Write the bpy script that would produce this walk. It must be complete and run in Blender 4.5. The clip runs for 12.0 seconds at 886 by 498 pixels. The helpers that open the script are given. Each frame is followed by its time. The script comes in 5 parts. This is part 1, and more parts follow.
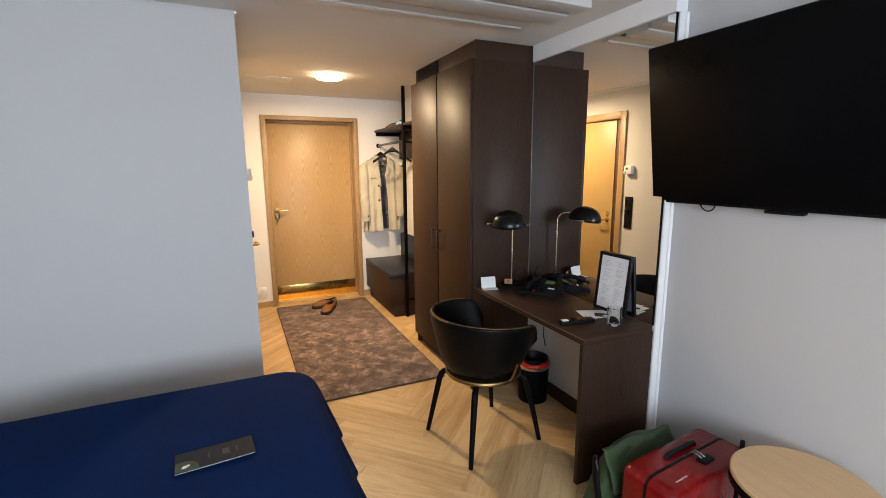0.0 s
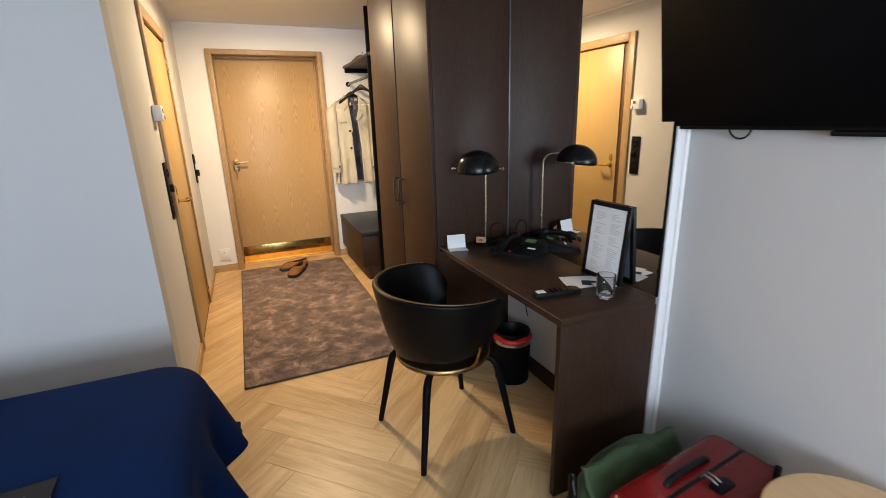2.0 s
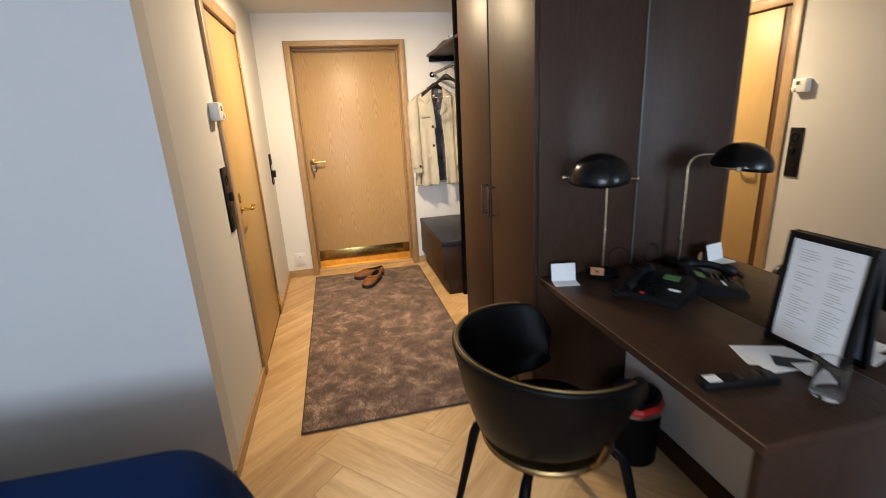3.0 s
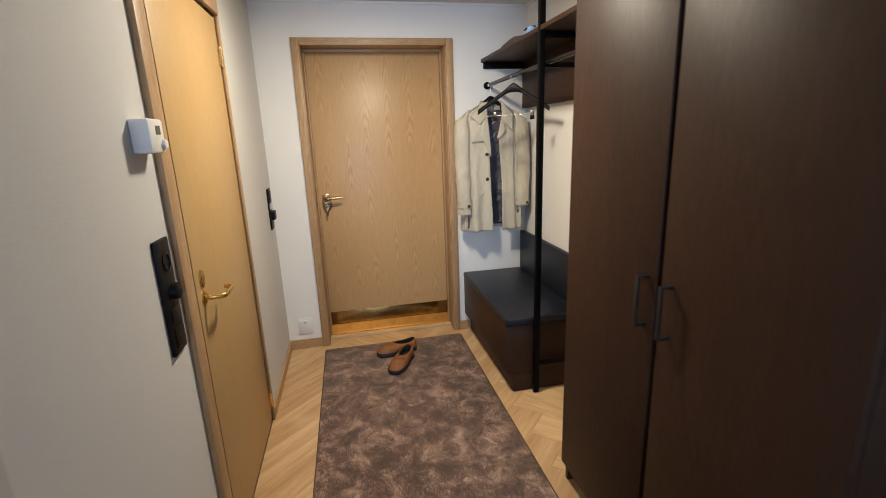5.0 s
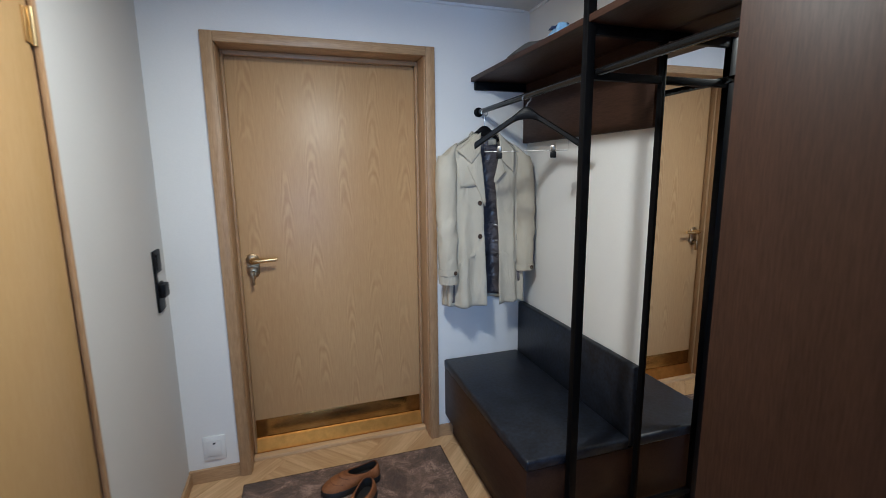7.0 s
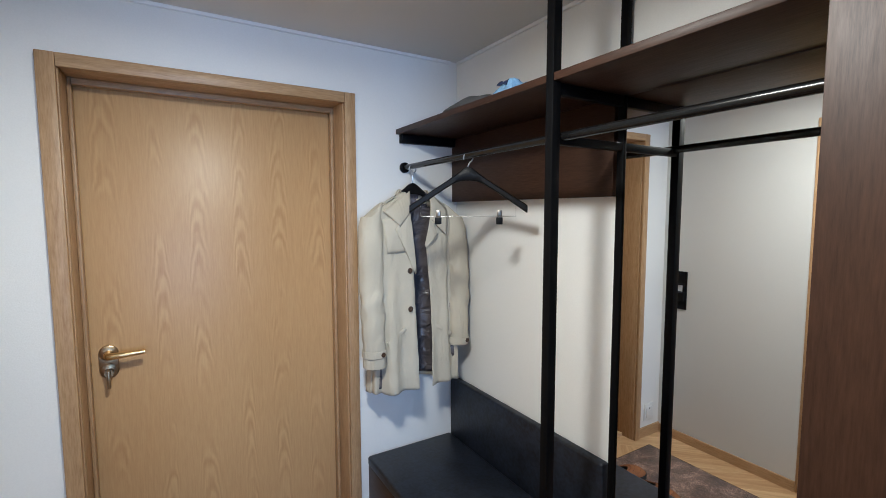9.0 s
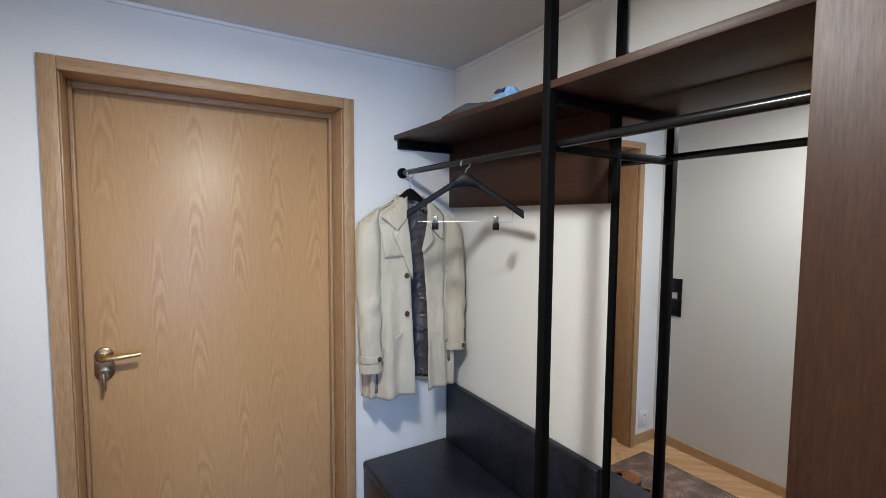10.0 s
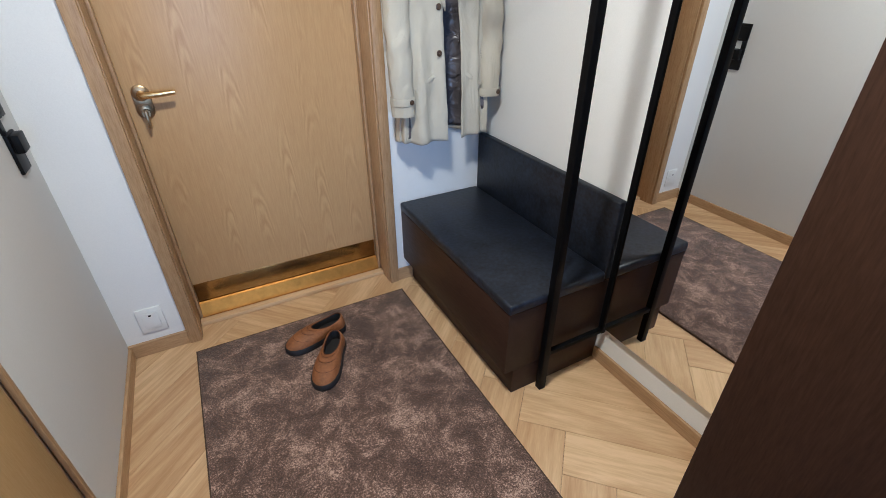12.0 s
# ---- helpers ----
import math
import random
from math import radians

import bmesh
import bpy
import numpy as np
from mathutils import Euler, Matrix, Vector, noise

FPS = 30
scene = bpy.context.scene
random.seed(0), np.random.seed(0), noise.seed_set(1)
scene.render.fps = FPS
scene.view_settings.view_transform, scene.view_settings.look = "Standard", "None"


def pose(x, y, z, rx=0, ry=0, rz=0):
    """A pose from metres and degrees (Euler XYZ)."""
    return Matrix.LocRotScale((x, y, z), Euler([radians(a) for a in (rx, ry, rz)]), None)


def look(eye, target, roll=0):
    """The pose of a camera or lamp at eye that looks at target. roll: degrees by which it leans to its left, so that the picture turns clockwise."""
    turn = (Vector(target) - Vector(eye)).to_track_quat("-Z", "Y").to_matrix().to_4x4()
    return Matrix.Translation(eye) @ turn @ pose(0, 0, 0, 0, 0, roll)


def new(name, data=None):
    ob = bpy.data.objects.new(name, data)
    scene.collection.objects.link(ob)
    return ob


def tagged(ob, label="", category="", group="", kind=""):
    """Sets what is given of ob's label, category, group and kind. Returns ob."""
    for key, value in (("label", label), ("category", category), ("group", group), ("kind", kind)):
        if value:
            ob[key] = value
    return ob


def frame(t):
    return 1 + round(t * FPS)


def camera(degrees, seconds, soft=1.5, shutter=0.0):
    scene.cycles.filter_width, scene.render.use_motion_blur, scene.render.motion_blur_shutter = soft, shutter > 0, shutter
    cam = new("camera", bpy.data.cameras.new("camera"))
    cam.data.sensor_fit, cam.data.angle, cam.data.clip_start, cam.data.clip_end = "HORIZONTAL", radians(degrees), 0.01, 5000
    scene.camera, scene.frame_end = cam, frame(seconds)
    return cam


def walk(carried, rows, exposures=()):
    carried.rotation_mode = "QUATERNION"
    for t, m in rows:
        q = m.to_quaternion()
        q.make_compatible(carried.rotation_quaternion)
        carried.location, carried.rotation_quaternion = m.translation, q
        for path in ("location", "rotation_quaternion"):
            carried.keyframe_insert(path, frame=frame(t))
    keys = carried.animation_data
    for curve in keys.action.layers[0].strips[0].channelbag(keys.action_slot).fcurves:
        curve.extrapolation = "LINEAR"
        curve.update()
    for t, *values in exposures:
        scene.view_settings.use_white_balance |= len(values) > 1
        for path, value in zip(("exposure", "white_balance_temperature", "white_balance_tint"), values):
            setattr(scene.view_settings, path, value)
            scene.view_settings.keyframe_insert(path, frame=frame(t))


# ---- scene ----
cam = camera(88.9, 12.0, soft=0.8, shutter=0.45)
PATH = [
    (0, (-0.041, 0.706, 1.548), (0.776, 2.497, 1.193), -0.4),
    (0.5, (0.046, 0.719, 1.501), (0.869, 2.502, 1.121), -0.6),
    (1, (0.279, 0.775, 1.463), (1.095, 2.543, 1.007), -2.0),
    (1.5, (0.404, 0.885, 1.447), (1.18, 2.653, 0.927), -2.7),
    (2, (0.443, 1.09, 1.434), (1.201, 2.856, 0.882), -1.7),
    (2.5, (0.49, 1.32, 1.424), (1.207, 3.095, 0.845), -1.6),
    (3, (0.585, 1.637, 1.438), (1.003, 3.509, 0.872), -3.0),
    (5, (0.538, 2.811, 1.488), (0.924, 4.711, 0.997), -2.1),
    (5.5, (0.498, 3.069, 1.511), (0.894, 4.971, 1.034), -1.7),
    (6, (0.576, 3.326, 1.513), (0.976, 5.242, 1.106), -1.5),
    (6.5, (0.585, 3.554, 1.506), (1.024, 5.475, 1.16), -1.3),
    (7, (0.608, 3.736, 1.509), (1.212, 5.612, 1.167), -0.6),
    (7.2, (0.613, 3.795, 1.503), (1.244, 5.663, 1.165), -0.1),
    (9, (0.595, 4.1, 1.605), (1.627, 5.805, 1.439), -0.1),
    (9.5, (0.598, 4.096, 1.605), (1.629, 5.804, 1.457), 0.3),
    (10, (0.588, 4.089, 1.602), (1.633, 5.788, 1.463), 0.4),
    (10.5, (0.548, 4.054, 1.541), (1.596, 5.731, 1.223), -0.2),
    (10.7, (0.586, 4.054, 1.501), (1.534, 5.671, 0.803), -0.6),
    (11, (0.573, 4.068, 1.453), (1.42, 5.532, 0.385), -0.2),
    (11.5, (0.564, 4.083, 1.45), (1.388, 5.561, 0.383), -0.1),
    (12, (0.558, 4.075, 1.457), (1.358, 5.583, 0.415), -0.3),
]
walk(cam, [(t, look(eye, target, roll)) for t, eye, target, roll in PATH],
     exposures=[(0.0, 0.45, 6950, 13), (2.0, 0.47, 6600, 11), (3.0, 0.47, 6350, 10), (5.0, -0.05, 5200, 8), (5.5, -0.15, 4820, 8), (6.5, -0.35, 4420, 7), (7.0, -0.39, 4330, 6), (9.0, -0.06, 4420, 6), (10.4, -0.08, 4450, 8), (11.0, 0.0, 4450, 7), (12.0, 0.12, 4350, 7)])

# ---- light ----
world = bpy.data.worlds.new("world")
scene.world = world
world.use_nodes = True
sky = world.node_tree.nodes.new("ShaderNodeTexSky")
sky.sky_type, sky.sun_disc = "NISHITA", False
sky.sun_elevation, sky.sun_rotation = radians(35), radians(100)
world.node_tree.links.new(sky.outputs[0], world.node_tree.nodes["Background"].inputs[0])
world.node_tree.nodes["Background"].inputs[1].default_value = 0.1

ROOM_X0, ROOM_Y0, CEIL = -2.3, -1.6, 2.330
WALL_L, WALL_R, WALL_TV, WALL_END, WALL_BED = 0.025, 1.838, 1.876, 6.02, 3.36


def area_lamp(name, m, sx, sy, power, colour, shape="RECTANGLE"):
    data = bpy.data.lights.new(name, "AREA")
    data.shape, data.size, data.size_y, data.energy, data.color = shape, sx, sy, power, colour
    ob = new(name, data)
    ob.matrix_world = m
    return ob


area_lamp("window_daylight", pose(-0.35, ROOM_Y0 - 0.06, 1.61, 90, 0, 0), 1.95, 1.14, 124, (0.68, 0.82, 1.0))

area_lamp("ceiling_lamp_light", pose(0.77, 4.80, CEIL - 0.06), 0.2, 0.2, 33, (1.0, 0.76, 0.47), "DISK")

# ---- materials ----


def node_mat(name):
    m = bpy.data.materials.new(name)
    m.use_nodes = True
    nt = m.node_tree
    return m, nt, nt.nodes["Principled BSDF"]


def add(nt, kind, **values):
    n = nt.nodes.new(kind)
    for k, v in values.items():
        n.inputs[k].default_value = v
    return n


def coords(nt, scale=(1, 1, 1), rot=(0, 0, 0)):
    tc = nt.nodes.new("ShaderNodeTexCoord")
    mp = nt.nodes.new("ShaderNodeMapping")
    mp.inputs["Scale"].default_value = scale
    mp.inputs["Rotation"].default_value = rot
    nt.links.new(tc.outputs["Object"], mp.inputs["Vector"])
    return mp.outputs[0]


def ramp(nt, fac, stops):
    r = nt.nodes.new("ShaderNodeValToRGB")
    while len(r.color_ramp.elements) < len(stops):
        r.color_ramp.elements.new(0.5)
    for e, (p, c) in zip(r.color_ramp.elements, stops):
        e.position, e.color = p, (*c, 1)
    nt.links.new(fac, r.inputs[0])
    return r.outputs[0]


def bump(nt, bsdf, height, strength, distance=0.002):
    b = add(nt, "ShaderNodeBump", Strength=strength, Distance=distance)
    nt.links.new(height, b.inputs["Height"])
    nt.links.new(b.outputs[0], bsdf.inputs["Normal"])


def shade(c, k):
    return tuple(max(0.0, min(1.0, v * k)) for v in c)


def plain(name, colour, rough=0.5, metal=0.0, vary=0.12, fine=90.0, coarse=2.2, bumps=0.1, spec=0.5, sheen=0.0, coat=0.0):
    """A surface with broad tone drift, fine grain in colour, roughness and relief."""
    m, nt, b = node_mat(name)
    v = coords(nt)
    n1 = add(nt, "ShaderNodeTexNoise", Scale=coarse, Detail=4.0, Roughness=0.6)
    n2 = add(nt, "ShaderNodeTexNoise", Scale=fine, Detail=3.0, Roughness=0.6)
    for n in (n1, n2):
        nt.links.new(v, n.inputs["Vector"])
    mix = add(nt, "ShaderNodeMath")
    mix.operation = "ADD"
    half = add(nt, "ShaderNodeMath")
    half.operation = "MULTIPLY"
    half.inputs[1].default_value = 0.5
    nt.links.new(n1.outputs[0], mix.inputs[0])
    nt.links.new(n2.outputs[0], mix.inputs[1])
    nt.links.new(mix.outputs[0], half.inputs[0])
    col = ramp(nt, half.outputs[0], [(0.3, shade(colour, 1 - vary)), (0.7, shade(colour, 1 + vary))])
    nt.links.new(col, b.inputs["Base Color"])
    rr = add(nt, "ShaderNodeMapRange")
    rr.inputs["To Min"].default_value, rr.inputs["To Max"].default_value = max(0.02, rough - 0.08), min(1, rough + 0.08)
    nt.links.new(n1.outputs[0], rr.inputs[0])
    nt.links.new(rr.outputs[0], b.inputs["Roughness"])
    b.inputs["Metallic"].default_value = metal
    b.inputs["Specular IOR Level"].default_value = spec
    b.inputs["Sheen Weight"].default_value = sheen
    b.inputs["Coat Weight"].default_value = coat
    if bumps:
        bump(nt, b, n2.outputs[0], bumps)
    return m


def wood(name, dark, light, axis="z", rough=0.45, streak=1.0, figure=0.5, bumps=0.15, spread=0.0, coat=0.0, spec=0.5, broad=0.35, patch=1.6, grain=1.0):
    """Veneer: long pores, broad cathedral figure, slow tone drift, all along one axis."""
    m, nt, b = node_mat(name)
    k = {"x": 0, "y": 1, "z": 2}[axis]
    stretch = [1.0, 1.0, 1.0]
    stretch[k] = 0.09
    v = coords(nt, stretch)
    if spread:
        info = nt.nodes.new("ShaderNodeObjectInfo")
        shift = nt.nodes.new("ShaderNodeVectorMath")
        shift.operation = "MULTIPLY_ADD"
        shift.inputs[1].default_value = (37.0, 19.0, 53.0)
        nt.links.new(info.outputs["Random"], shift.inputs[0])
        nt.links.new(v, shift.inputs[2])
        v = shift.outputs[0]
    fig = add(nt, "ShaderNodeTexNoise", Scale=5.0, Detail=2.0, Roughness=0.45, Distortion=0.6)
    rings = add(nt, "ShaderNodeMath")
    rings.operation = "MULTIPLY"
    rings.inputs[1].default_value = 60.0
    wave = add(nt, "ShaderNodeMath")
    wave.operation = "SINE"
    pores = add(nt, "ShaderNodeTexNoise", Scale=160.0 * streak, Detail=3.0, Roughness=0.7)
    drift = add(nt, "ShaderNodeTexNoise", Scale=patch, Detail=3.0)
    for n in (fig, pores, drift):
        nt.links.new(v, n.inputs["Vector"])
    nt.links.new(fig.outputs[0], rings.inputs[0])
    nt.links.new(rings.outputs[0], wave.inputs[0])
    a = add(nt, "ShaderNodeMath")
    a.operation = "MULTIPLY_ADD"
    a.inputs[1].default_value = 0.12 * figure
    nt.links.new(wave.outputs[0], a.inputs[0])
    fine = add(nt, "ShaderNodeMath")
    fine.operation = "MULTIPLY_ADD"
    fine.inputs[1].default_value, fine.inputs[2].default_value = grain, (1 - grain) / 2
    nt.links.new(pores.outputs[0], fine.inputs[0])
    nt.links.new(fine.outputs[0], a.inputs[2])
    c = add(nt, "ShaderNodeMath")
    c.operation = "MULTIPLY_ADD"
    c.inputs[1].default_value = broad
    nt.links.new(drift.outputs[0], c.inputs[0])
    nt.links.new(a.outputs[0], c.inputs[2])
    last = c.outputs[0]
    if spread:
        s = add(nt, "ShaderNodeMath")
        s.operation = "MULTIPLY_ADD"
        s.inputs[1].default_value = spread
        nt.links.new(info.outputs["Random"], s.inputs[0])
        nt.links.new(last, s.inputs[2])
        d = add(nt, "ShaderNodeMath")
        d.operation = "SUBTRACT"
        d.inputs[1].default_value = spread / 2
        nt.links.new(s.outputs[0], d.inputs[0])
        last = d.outputs[0]
    col = ramp(nt, last, [(0.42 + (broad - 0.35) / 2, dark), (0.66 + (broad - 0.35) / 2, tuple((p + q) / 2 for p, q in zip(dark, light))), (0.92 + (broad - 0.35) / 2, light)])
    nt.links.new(col, b.inputs["Base Color"])
    rr = add(nt, "ShaderNodeMapRange")
    rr.inputs["To Min"].default_value, rr.inputs["To Max"].default_value = rough + 0.1, max(0.05, rough - 0.08)
    nt.links.new(pores.outputs[0], rr.inputs[0])
    nt.links.new(rr.outputs[0], b.inputs["Roughness"])
    b.inputs["Coat Weight"].default_value = coat
    b.inputs["Specular IOR Level"].default_value = spec
    bump(nt, b, pores.outputs[0], bumps, 0.001)
    return m


WALL_PAINT = plain("wall_paint", (0.50, 0.495, 0.49), 0.75, vary=0.03, fine=260, coarse=1.2, bumps=0.22)
# hall wallpaper again, darkened so its colour carries the side wall's shade
SHADED_PAPER = plain("shaded_wallpaper", (0.60, 0.595, 0.585), 0.75, vary=0.035, fine=220, coarse=1.2, bumps=0.28)
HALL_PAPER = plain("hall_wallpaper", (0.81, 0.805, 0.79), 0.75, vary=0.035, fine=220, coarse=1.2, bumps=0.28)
CEIL_PAINT = plain("ceiling_paint", (0.70, 0.69, 0.67), 0.8, vary=0.025, fine=300, coarse=1.0, bumps=0.12)
WHITE_TRIM = plain("white_trim", (0.82, 0.82, 0.82), 0.4, vary=0.02, bumps=0.03)
OAK_FRAME = wood("oak_frame", (0.30, 0.178, 0.078), (0.485, 0.325, 0.165), "z", 0.42, 1.2, 0.4)
OAK_FRAME_X = wood("oak_frame_across", (0.30, 0.178, 0.078), (0.485, 0.325, 0.165), "x", 0.42, 1.2, 0.4)
OAK_FRAME_Y = wood("oak_frame_along", (0.30, 0.178, 0.078), (0.485, 0.325, 0.165), "y", 0.42, 1.2, 0.4)


def flame_veneer(name, dark, light):
    """Crown-cut oak: rows of nested arches on a fine straight grain, slip-matched across the leaf."""
    m, nt, b = node_mat(name)

    def op(kind, a, c=None, d=None):
        n = nt.nodes.new("ShaderNodeMath")
        n.operation = kind
        for i, v in enumerate((a, c, d)):
            if v is None:
                continue
            if isinstance(v, (int, float)):
                n.inputs[i].default_value = v
            else:
                nt.links.new(v, n.inputs[i])
        return n.outputs[0]

    tc = nt.nodes.new("ShaderNodeTexCoord")
    sep = nt.nodes.new("ShaderNodeSeparateXYZ")
    nt.links.new(tc.outputs["Object"], sep.inputs[0])
    v = coords(nt, (1, 1, 0.07))
    warp = add(nt, "ShaderNodeTexNoise", Scale=9.0, Detail=2.0)
    pores = add(nt, "ShaderNodeTexNoise", Scale=190.0, Detail=3.0, Roughness=0.7)
    patch = add(nt, "ShaderNodeTexNoise", Scale=7.0, Detail=2.0)
    fine = add(nt, "ShaderNodeTexNoise", Scale=16.0, Detail=3.0)
    drift = add(nt, "ShaderNodeTexNoise", Scale=1.4, Detail=2.0)
    for n in (warp, pores):
        nt.links.new(v, n.inputs["Vector"])
    v2 = coords(nt, (1, 1, 0.45))
    for n in (patch, fine, drift):
        nt.links.new(v2, n.inputs["Vector"])
    cell = op("ADD", op("MULTIPLY", sep.outputs[0], 6.4), op("MULTIPLY", op("SUBTRACT", warp.outputs[0], 0.5), 0.55))
    fr = op("SUBTRACT", op("FRACT", cell), 0.5)
    sq = op("MULTIPLY", fr, fr)
    shift = op("MULTIPLY", op("FLOOR", cell), 0.37)
    phase = op("ADD", op("ADD", op("MULTIPLY", sep.outputs[2], 1.0), op("MULTIPLY", sq, 3.6)), op("ADD", shift, op("MULTIPLY", fine.outputs[0], 0.22)))
    rings = op("SINE", op("MULTIPLY", phase, 52.0))
    near = nt.nodes.new("ShaderNodeMapRange")
    near.interpolation_type = "SMOOTHSTEP"
    near.inputs["From Min"].default_value, near.inputs["From Max"].default_value = 0.075, 0.012
    nt.links.new(sq, near.inputs[0])
    some = nt.nodes.new("ShaderNodeMapRange")
    some.interpolation_type = "SMOOTHSTEP"
    some.inputs["From Min"].default_value, some.inputs["From Max"].default_value = 0.42, 0.60
    nt.links.new(patch.outputs[0], some.inputs[0])
    flame = op("MULTIPLY", op("MULTIPLY", rings, near.outputs[0]), op("MULTIPLY", some.outputs[0], 0.115))
    total = op("ADD", op("ADD", op("ADD", op("MULTIPLY", pores.outputs[0], 0.36), 0.195), flame), op("MULTIPLY", drift.outputs[0], 0.3))
    col = ramp(nt, total, [(0.28, dark), (0.52, tuple((p + q) / 2 for p, q in zip(dark, light))), (0.78, light)])
    nt.links.new(col, b.inputs["Base Color"])
    b.inputs["Roughness"].default_value = 0.40
    b.inputs["Specular IOR Level"].default_value = 0.5
    bump(nt, b, pores.outputs[0], 0.08, 0.001)
    return m


OAK_DOOR = flame_veneer("crown_cut_oak", (0.405, 0.236, 0.089), (0.63, 0.425, 0.198))
BIRCH_DOOR = wood("beech_veneer", (0.42, 0.268, 0.098), (0.50, 0.338, 0.140), "z", 0.42, 1.5, 0.2, grain=0.6)
DARK_WOOD = wood("dark_stained_wood", (0.0195, 0.0086, 0.0046), (0.052, 0.0246, 0.0134), "z", 0.46, 1.3, 0.25, spec=0.24, grain=0.8)
DARK_WOOD_Y = wood("dark_stained_wood_along", (0.0195, 0.0086, 0.0046), (0.052, 0.0246, 0.0134), "y", 0.46, 1.3, 0.25, spec=0.24, grain=0.8)
PLANK = wood("oak_plank", (0.42, 0.252, 0.110), (0.68, 0.48, 0.255), "x", 0.38, 0.6, 0.5, spread=0.24, broad=0.62, patch=11.0, grain=0.5)
# worn desk arris, lightened to hold its highlight as well
WORN_HIGHLIGHT = plain("worn_highlight", (0.13, 0.08, 0.05), 0.45, vary=0.5, fine=40, coarse=9)
FLOOR_BASE = plain("floor_base", (0.14, 0.09, 0.05), 0.8)
TABLE_OAK = wood("table_oak", (0.48, 0.30, 0.15), (0.66, 0.46, 0.265), "y", 0.5, 1.0, 0.25, grain=0.45)
BLACK_METAL = plain("black_metal", (0.004, 0.004, 0.0045), 0.45, vary=0.1, bumps=0.05, spec=0.06)
ROD_BLACK = plain("rod_black", (0.005, 0.005, 0.0055), 0.22, vary=0.1, bumps=0.02, spec=0.45)
BLACK_GLOSS = plain("black_gloss", (0.005, 0.005, 0.0055), 0.25, vary=0.1, bumps=0.03, spec=0.25)
BLACK_PLASTIC = plain("black_plastic", (0.005, 0.005, 0.006), 0.45, bumps=0.1, spec=0.18)
BLACK_LEATHER = plain("black_leather", (0.0035, 0.0033, 0.0034), 0.36, vary=0.2, fine=180, bumps=0.22, spec=0.14)
SEAT_LEATHER = plain("worn_black_leather", (0.0110, 0.0134, 0.0215), 0.44, vary=1.2, fine=60, coarse=14, bumps=0.35, spec=0.4)
DOOR_BRASS = plain("dull_brass", (0.40, 0.30, 0.17), 0.34, 1.0, vary=0.15, fine=60, bumps=0.05)
DARK_STEEL = plain("dark_steel", (0.010, 0.010, 0.010), 0.28, vary=0.15, bumps=0.03, spec=0.55)
CLIP_STEEL = plain("clip_steel", (0.30, 0.28, 0.25), 0.35, 1.0, vary=0.1, bumps=0.03)
# red-brown wood, darkened to include the shade in the door's rebate
SHADED_REBATE = wood("shaded_red_brown", (0.055, 0.022, 0.011), (0.12, 0.052, 0.026), "z", 0.5, 1.2, 0.3)
BRASS = plain("brass", (0.70, 0.53, 0.26), 0.26, 1.0, vary=0.12, fine=60, bumps=0.05)
GOLD_BRASS = plain("yellow_brass", (0.66, 0.45, 0.12), 0.26, 1.0, vary=0.12, fine=60, bumps=0.05)
KICK_BRASS = plain("polished_brass", (0.46, 0.31, 0.10), 0.21, 1.0, vary=0.3, fine=24, coarse=5, bumps=0.03)
AGED_BRASS = plain("aged_brass", (0.36, 0.23, 0.10), 0.38, 1.0, vary=0.2, fine=60, bumps=0.05)
BRASS_PLATE = plain("brass_plate", (0.46, 0.20, 0.032), 0.42, 1.0, vary=0.25, fine=30, coarse=6, bumps=0.06)
STEEL = plain("steel", (0.50, 0.50, 0.50), 0.3, 1.0, vary=0.05, bumps=0.02)
PALE_BRASS = plain("pale_brass", (0.72, 0.63, 0.46), 0.25, 1.0, vary=0.08, bumps=0.02)
WHITE_PLASTIC = plain("white_plastic", (0.78, 0.78, 0.77), 0.4, vary=0.02, bumps=0.03)
PAPER = plain("white_paper", (0.80, 0.80, 0.80), 0.8, vary=0.03, bumps=0.05)
HORN = plain("brown_horn", (0.06, 0.035, 0.02), 0.3)
GREY_INK = plain("grey_print", (0.58, 0.57, 0.56), 0.8, vary=0.1)
DARK_CARD = plain("dark_card", (0.026, 0.026, 0.028), 0.55, vary=0.2, spec=0.12)
FAINT_INK = plain("faint_print", (0.045, 0.042, 0.042), 0.6, vary=0.1)
BLUE_CLOTH = plain("navy_cloth", (0.0013, 0.0145, 0.070), 0.9, vary=0.3, fine=420, coarse=4, bumps=0.35, spec=0.1)
WHITE_CLOTH = plain("white_linen", (0.75, 0.75, 0.76), 0.9, vary=0.05, fine=300, bumps=0.25)
GREEN_CLOTH = plain("green_cloth", (0.026, 0.052, 0.015), 0.75, vary=0.35, fine=300, coarse=8, bumps=0.35, sheen=0.1)
RED_SHELL = plain("red_shell", (0.185, 0.0045, 0.005), 0.26, vary=0.35, fine=60, coarse=5, bumps=0.05, spec=0.32, coat=0.1)
RED_BAG = plain("red_plastic", (0.55, 0.02, 0.015), 0.4, vary=0.2)


